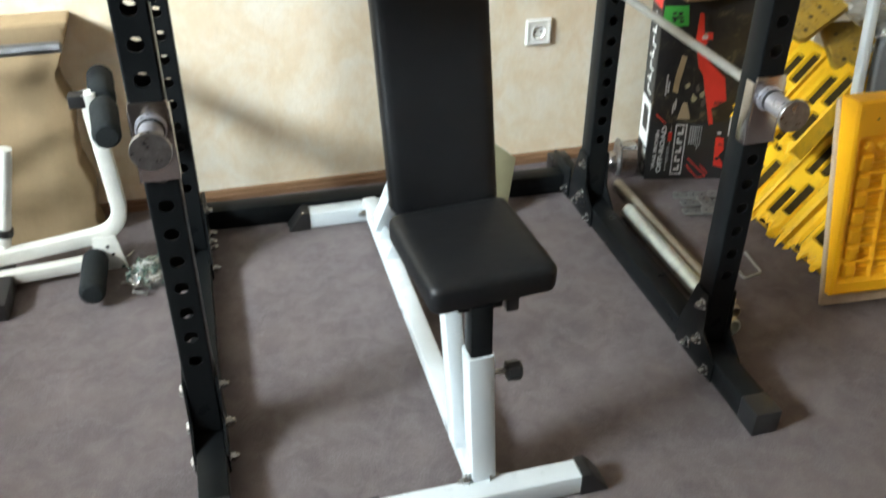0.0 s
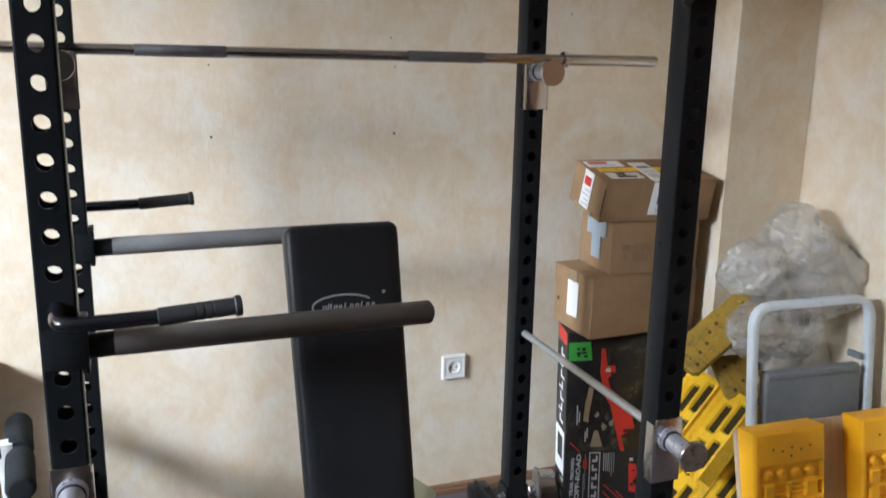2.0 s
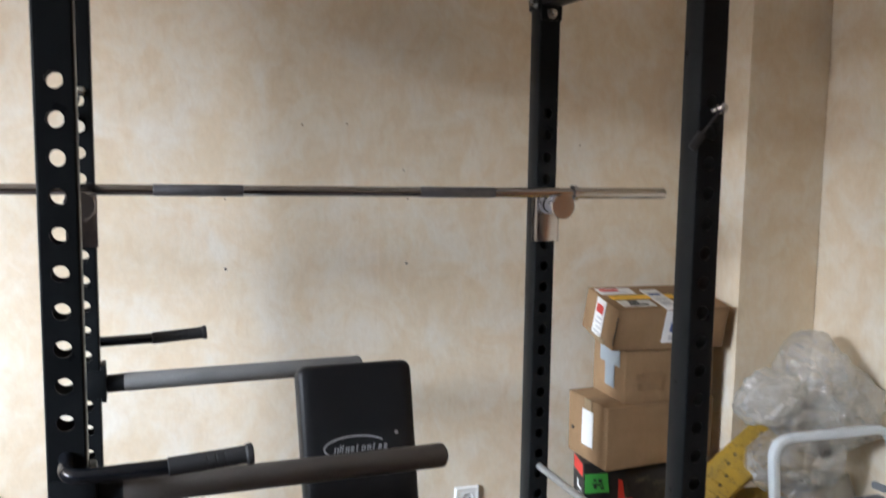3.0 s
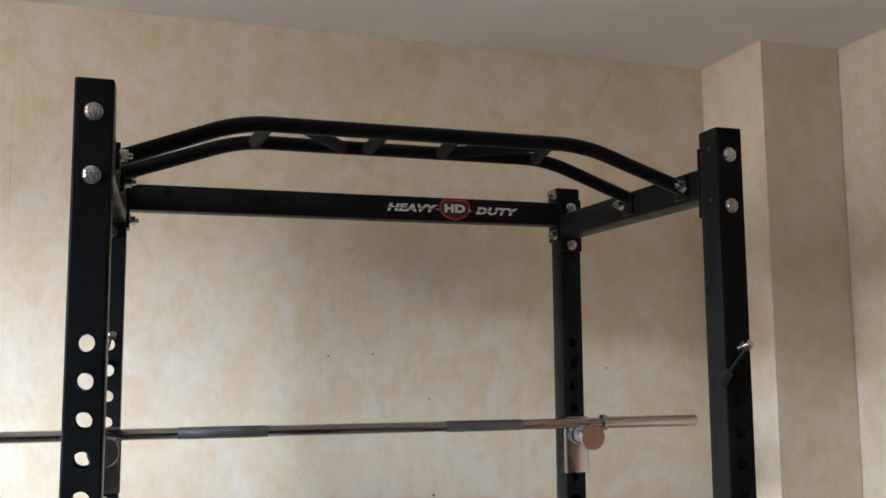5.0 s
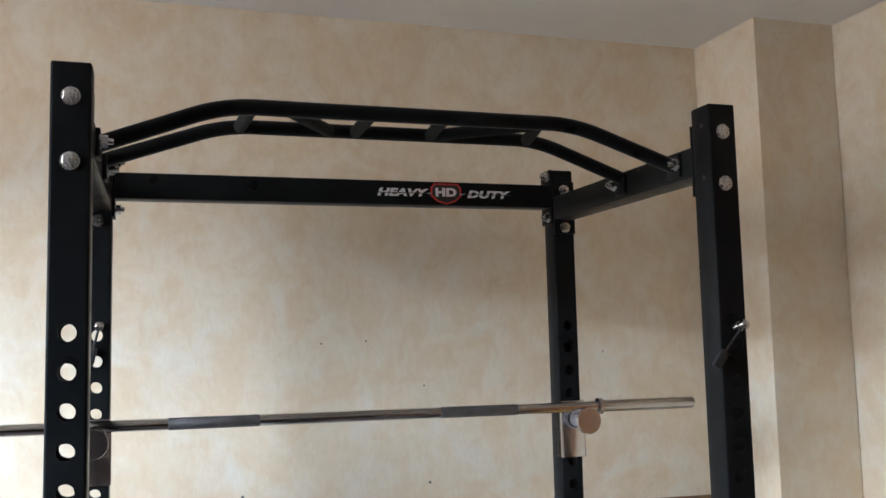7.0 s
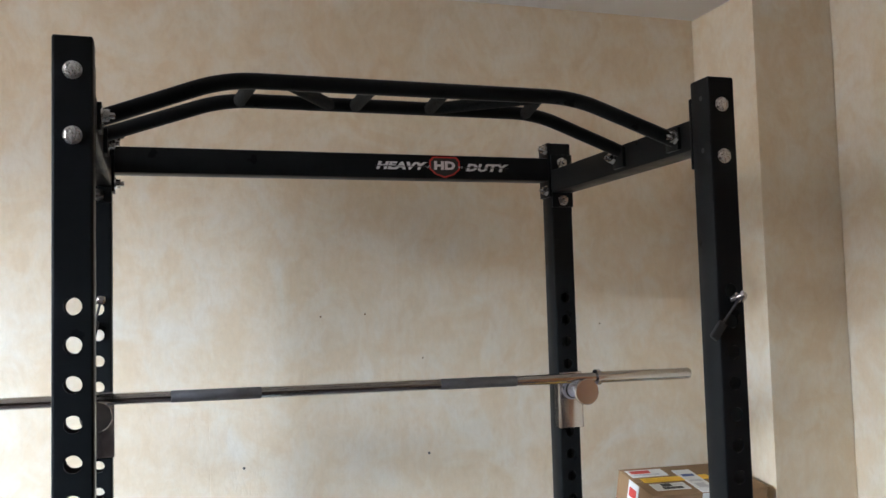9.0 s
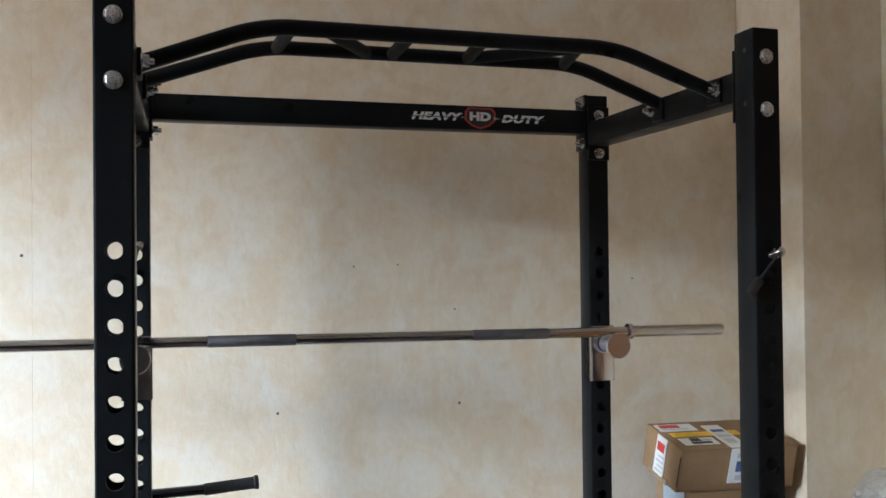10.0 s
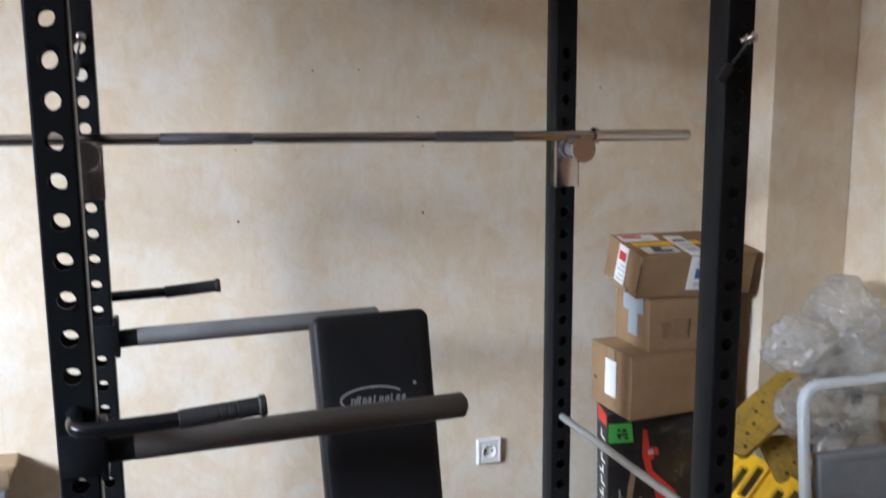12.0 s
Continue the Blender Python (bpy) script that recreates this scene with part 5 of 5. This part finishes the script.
for z0, z1 in ((0.345, 0.597), (0.09, 0.29)):
    step = part("step", bx(B(), (0.035, -0.012, z0), (SW - 0.030, 0.022, z1), 0.008, 3), M_GREYPL, stool)
    part("step_edge", bx(B(), (0.040, -0.016, z1 - 0.022), (SW - 0.035, -0.008, z1 - 0.004), 0.003), M_GREYPL, step)
    part("label_mark", bx(B(), (0.215, -0.0128, z0 + 0.03), (0.31, -0.0118, z0 + 0.05)), M_BLACKPL, step)


def crumple(bm, centre, size, seed, level=5):
    """A crushed balloon of film: broad swells with sharp ridges between them, gathers that run out of a few tucks."""
    v = bmesh.ops.create_icosphere(bm, subdivisions=level, radius=1.0)["verts"]
    off = Vector((seed * 7.3, seed * 3.1, seed * 5.7))
    r = random.Random(seed)
    tucks = []
    for k in range(5):
        n = Vector((r.gauss(0, 1), r.gauss(0, 1), r.gauss(0, 1))).normalized()
        side = n.orthogonal().normalized()
        tucks.append((n, side, n.cross(side), r.randint(5, 9), r.uniform(0, 6.28), r.uniform(0.12, 0.26)))
    for x in v:
        p = x.co.copy()
        w = p + 0.35 * noise.noise_vector(p * 1.3 + off)
        d = 1.0 + 0.34 * noise.noise(p * 1.1 + off)
        d += 0.26 * (0.32 - abs(noise.noise(w * 1.5 + off)))
        d += 0.15 * (0.30 - abs(noise.noise(w * 2.9 - off)))
        d += 0.085 * (0.28 - abs(noise.noise(w * 5.7 + off * 2)))
        d += 0.035 * (0.28 - abs(noise.noise(w * 11.3 - off * 2)))
        for n, a, b, rays, phase, deep in tucks:
            reach = math.exp(-((p - n).length / 0.7) ** 2)
            if reach > 0.02:
                turn = math.atan2(p.dot(b), p.dot(a)) * rays + phase
                d += reach * (0.10 * abs(math.sin(turn * 0.5)) - deep)
        q = p * d
        x.co = Vector(centre) + Vector((q.x * size[0], q.y * size[1], q.z * size[2]))
    return bm


def film_part(name, parent, centre, size, seed, label="", right=9.0, back=9.0, front=-9.0, foot=0.001, mat=M_FILM):
    bm = crumple(B(), centre, size, seed, 4)
    for v in bm.verts:
        v.co.x, v.co.y, v.co.z = min(v.co.x, right), max(min(v.co.y, back), front), max(v.co.z, foot)
    return part(name, bm, mat, parent, label, angle=13)


bag = thing("plastic_bag", "crumpled clear plastic bag of bubble film behind the stool", "plastic bag", pose(1.725, 2.09, 0))
film_part("film_body", bag, (0.045, 0.0, 0.885), (0.128, 0.11, 0.118), 2, "creased clear film", 0.182, 0.165, -0.11)
film_part("film_corner", bag, (-0.135, -0.02, 0.845), (0.105, 0.07, 0.080), 7, "", 0.182, 0.165)
film_part("film_fold", bag, (0.130, -0.045, 0.815), (0.125, 0.10, 0.105), 9, "", 0.182, 0.165, -0.12)
film_part("film_neck", bag, (0.030, -0.030, 0.765), (0.150, 0.09, 0.080), 12, "", 0.182, 0.165, -0.12)
film_part("film_middle", bag, (-0.010, -0.010, 0.655), (0.150, 0.10, 0.115), 15, "", 0.182, 0.165, -0.11)
film_part("film_foot", bag, (0.03, -0.005, 0.310), (0.195, 0.10, 0.325), 5, "", 0.182, 0.165, -0.095)
for k in range(4):
    sticker(bag, "print_line", (-0.030 + 0.010 * k, -0.104, 0.690), (-0.027 + 0.010 * k, -0.103, 0.720), M_INK)


# ---- by the near end of the long wall ----
sheet = thing("folded_cardboard", "tall wrinkled brown cardboard carton standing against the wall", "cardboard", pose(-0.80, 2.445, 0, -2, 0, 2))
bm = bx(B(), (0, 0, 0), (0.386, 0.115, 0.615), 0.006)
bmesh.ops.subdivide_edges(bm, edges=[e for e in bm.edges if e.calc_length() > 0.05], cuts=29, use_grid_fill=True)
rnd = random.Random(8)
creases = [(Vector((rnd.uniform(-0.5, 0.5), 1.0)).normalized() if k % 3 else Vector((1.0, rnd.uniform(-0.4, 0.4))).normalized(), rnd.uniform(0.05, 0.6) if k % 3 else rnd.uniform(0.05, 0.33), rnd.uniform(0.02, 0.075), rnd.choice((-1, 1))) for k in range(15)]
DENTS = ((0.0, -0.026), (0.05, -0.036), (0.16, -0.026), (0.235, -0.050), (0.34, -0.040), (0.40, -0.032), (0.45, -0.056), (0.48, -0.058), (0.53, -0.030), (0.57, -0.014), (0.60, -0.002), (0.66, 0.0))
for v in bm.verts:
    p = Vector((v.co.x, v.co.z))
    d = sum(s * a * max(0.0, 0.07 - abs(n.dot(p) - c)) for n, c, a, s in creases)
    v.co.y += d + 0.010 * noise.noise(Vector((p.x * 7, 1, p.y * 9)))
    bend = np.interp(p.y, *zip(*DENTS)) + noise.noise(Vector((5, 2, p.y * 25))) * 0.005
    v.co.x += float(bend) * (p.x / 0.386) ** 2
    v.co.z += 0.012 * noise.noise(Vector((p.x * 9, 7, 0))) * (p.y / 0.615)
part("body", bm, M_CARD3, sheet, angle=22)
strap = thing("green_strap", "folded green webbing strap lying on the cardboard carton", "strap", pose(-0.70, 2.50, 0.620, 0, 0, 8))
part("strap", sweep(B(), [(-0.09, 0, 0.006), (-0.03, 0.004, 0.012), (0.03, -0.002, 0.008), (0.10, 0.002, 0.005)], rect(0.022, 0.006, 0.002)), M_GREEN, strap)
bm = bx(B(), (0.02, -0.016, 0.566), (0.370, -0.010, 0.615), 0.002)
part("top_flap", bm, M_CARD3, sheet)

dev = thing("leg_developer", "off-white leg curl attachment with black foam rollers", "leg curl", None)
arm = [(-1.10, 2.24, 0.055), (-0.66, 2.285, 0.075), (-0.362, 2.30, 0.105), (-0.380, 2.29, 0.50)]
part("lever", sweep(B(), rounded(arm, 0.085, 8), rect(0.034, 0.040, 0.007)), M_CREAM, dev)
part("lower_rail", sweep(B(), [(-1.10, 2.20, 0.035), (-0.44, 2.27, 0.035)], rect(0.034, 0.034, 0.006)), M_CREAM, dev)
m = Matrix(((1, 0, 0, -0.455), (0, 0, -1, 2.262), (0, 1, 0, 0.012), (0, 0, 0, 1)))
plate = part("pivot_plate", prism(B(), [(0, 0), (0.085, 0), (0.070, 0.10), (0.012, 0.10)], m, 0.006, 0.001), M_CREAM, dev)
for a, b in ((0.03, 0.03), (0.055, 0.045), (0.045, 0.07)):
    part("hole", rod(B(), (-0.455 + a, 2.2565, 0.012 + b), (-0.455 + a, 2.2552, 0.012 + b), 0.005, 10), M_INK, plate)
roller = [(0, 0.011), (0.001, 0.024), (0.006, 0.030), (0.014, 0.0325), (0.060, 0.0318), (0.115, 0.0328), (0.163, 0.0325), (0.172, 0.030), (0.177, 0.024), (0.178, 0.011)]
part("axle", rod(B(), (-0.3272, 2.0725, 0.478), (-0.3655, 2.48, 0.478), 0.011, 14), M_BLACKPL, dev)
for xa, ya in ((-0.327, 2.07), (-0.3465, 2.278)):
    part("foam_roller", turned(B(), (xa, ya, 0.478), (xa - 0.0167, ya + 0.178, 0.478), roller, 24), M_FOAM, dev)
part("axle_clamp", bx(B(), (-0.425, 2.272, 0.466), (-0.385, 2.308, 0.50), 0.004), M_BLACKPL, dev)
part("axle", rod(B(), (-0.445, 2.09, 0.052), (-0.445, 2.30, 0.052), 0.011, 14), M_CREAM, dev)
part("foam_roller", turned(B(), (-0.445, 2.085, 0.052), (-0.445, 2.263, 0.052), roller, 24), M_FOAM, dev)
part("foot_cap", bx(B(), (-0.70, 2.10, 0.0), (-0.648, 2.30, 0.05), 0.006), M_BLACKPL, dev)
part("rod_post", sweep(B(), [(-0.69, 2.31, 0.08), (-0.69, 2.31, 0.60)], disc(0.019, 16)), M_CREAM, dev)
part("stay", sweep(B(), [(-0.668, 2.302, 0.08), (-0.596, 2.302, 0.37)], disc(0.016, 16)), M_CREAM, dev)
part("collar", turned(B(), (-0.656, 2.302, 0.128), (-0.650, 2.302, 0.152), [(0, 0.018), (0.002, 0.021), (0.020, 0.021), (0.022, 0.018)], 18), M_BLACKPL, dev)
# threaded peg held by the post
turns, pts = 62, []
for k in range(turns * 8 + 1):
    a = k * math.pi / 4
    pts.append((-0.78 + k * 0.36 / (turns * 8), 2.335 + 0.0142 * math.cos(a), 0.602 + 0.0142 * math.sin(a)))
peg = part("threaded_rod", rod(B(), (-0.79, 2.335, 0.602), (-0.42, 2.335, 0.602), 0.0118, 16), M_GRIPBAR, dev)
part("thread", sweep(B(), pts, disc(0.0017, 5)), M_KNURL, peg)

# clear bag of bolts: a heap of screws and nuts under thin film
hw = thing("bag_of_bolts", "small clear bag of zinc bolts and nuts on the carpet", "bag of bolts", pose(-0.315, 2.205, 0))
rnd = random.Random(11)
for k in range(85):
    x, y = rnd.gauss(0, 0.032), rnd.gauss(0, 0.036)
    z = max(0.006, 0.05 - 0.6 * math.hypot(x, y) * rnd.uniform(0.5, 1.2))
    m = pose(x, y, z, rnd.uniform(60, 120), rnd.uniform(0, 360), rnd.uniform(0, 360))
    bm = B()
    rod(bm, m @ Vector((0, 0, -0.013)), m @ Vector((0, 0, 0.010)), 0.0030, 7)
    rod(bm, m @ Vector((0, 0, 0.010)), m @ Vector((0, 0, 0.015)), 0.0058, 6)
    part("bolt", bm, (M_TEAL, M_TEAL, M_ZINC, M_STEEL)[k % 4], hw)
film_part("film", hw, (0, 0, 0.018), (0.055, 0.065, 0.020), 13, mat=M_THIN)
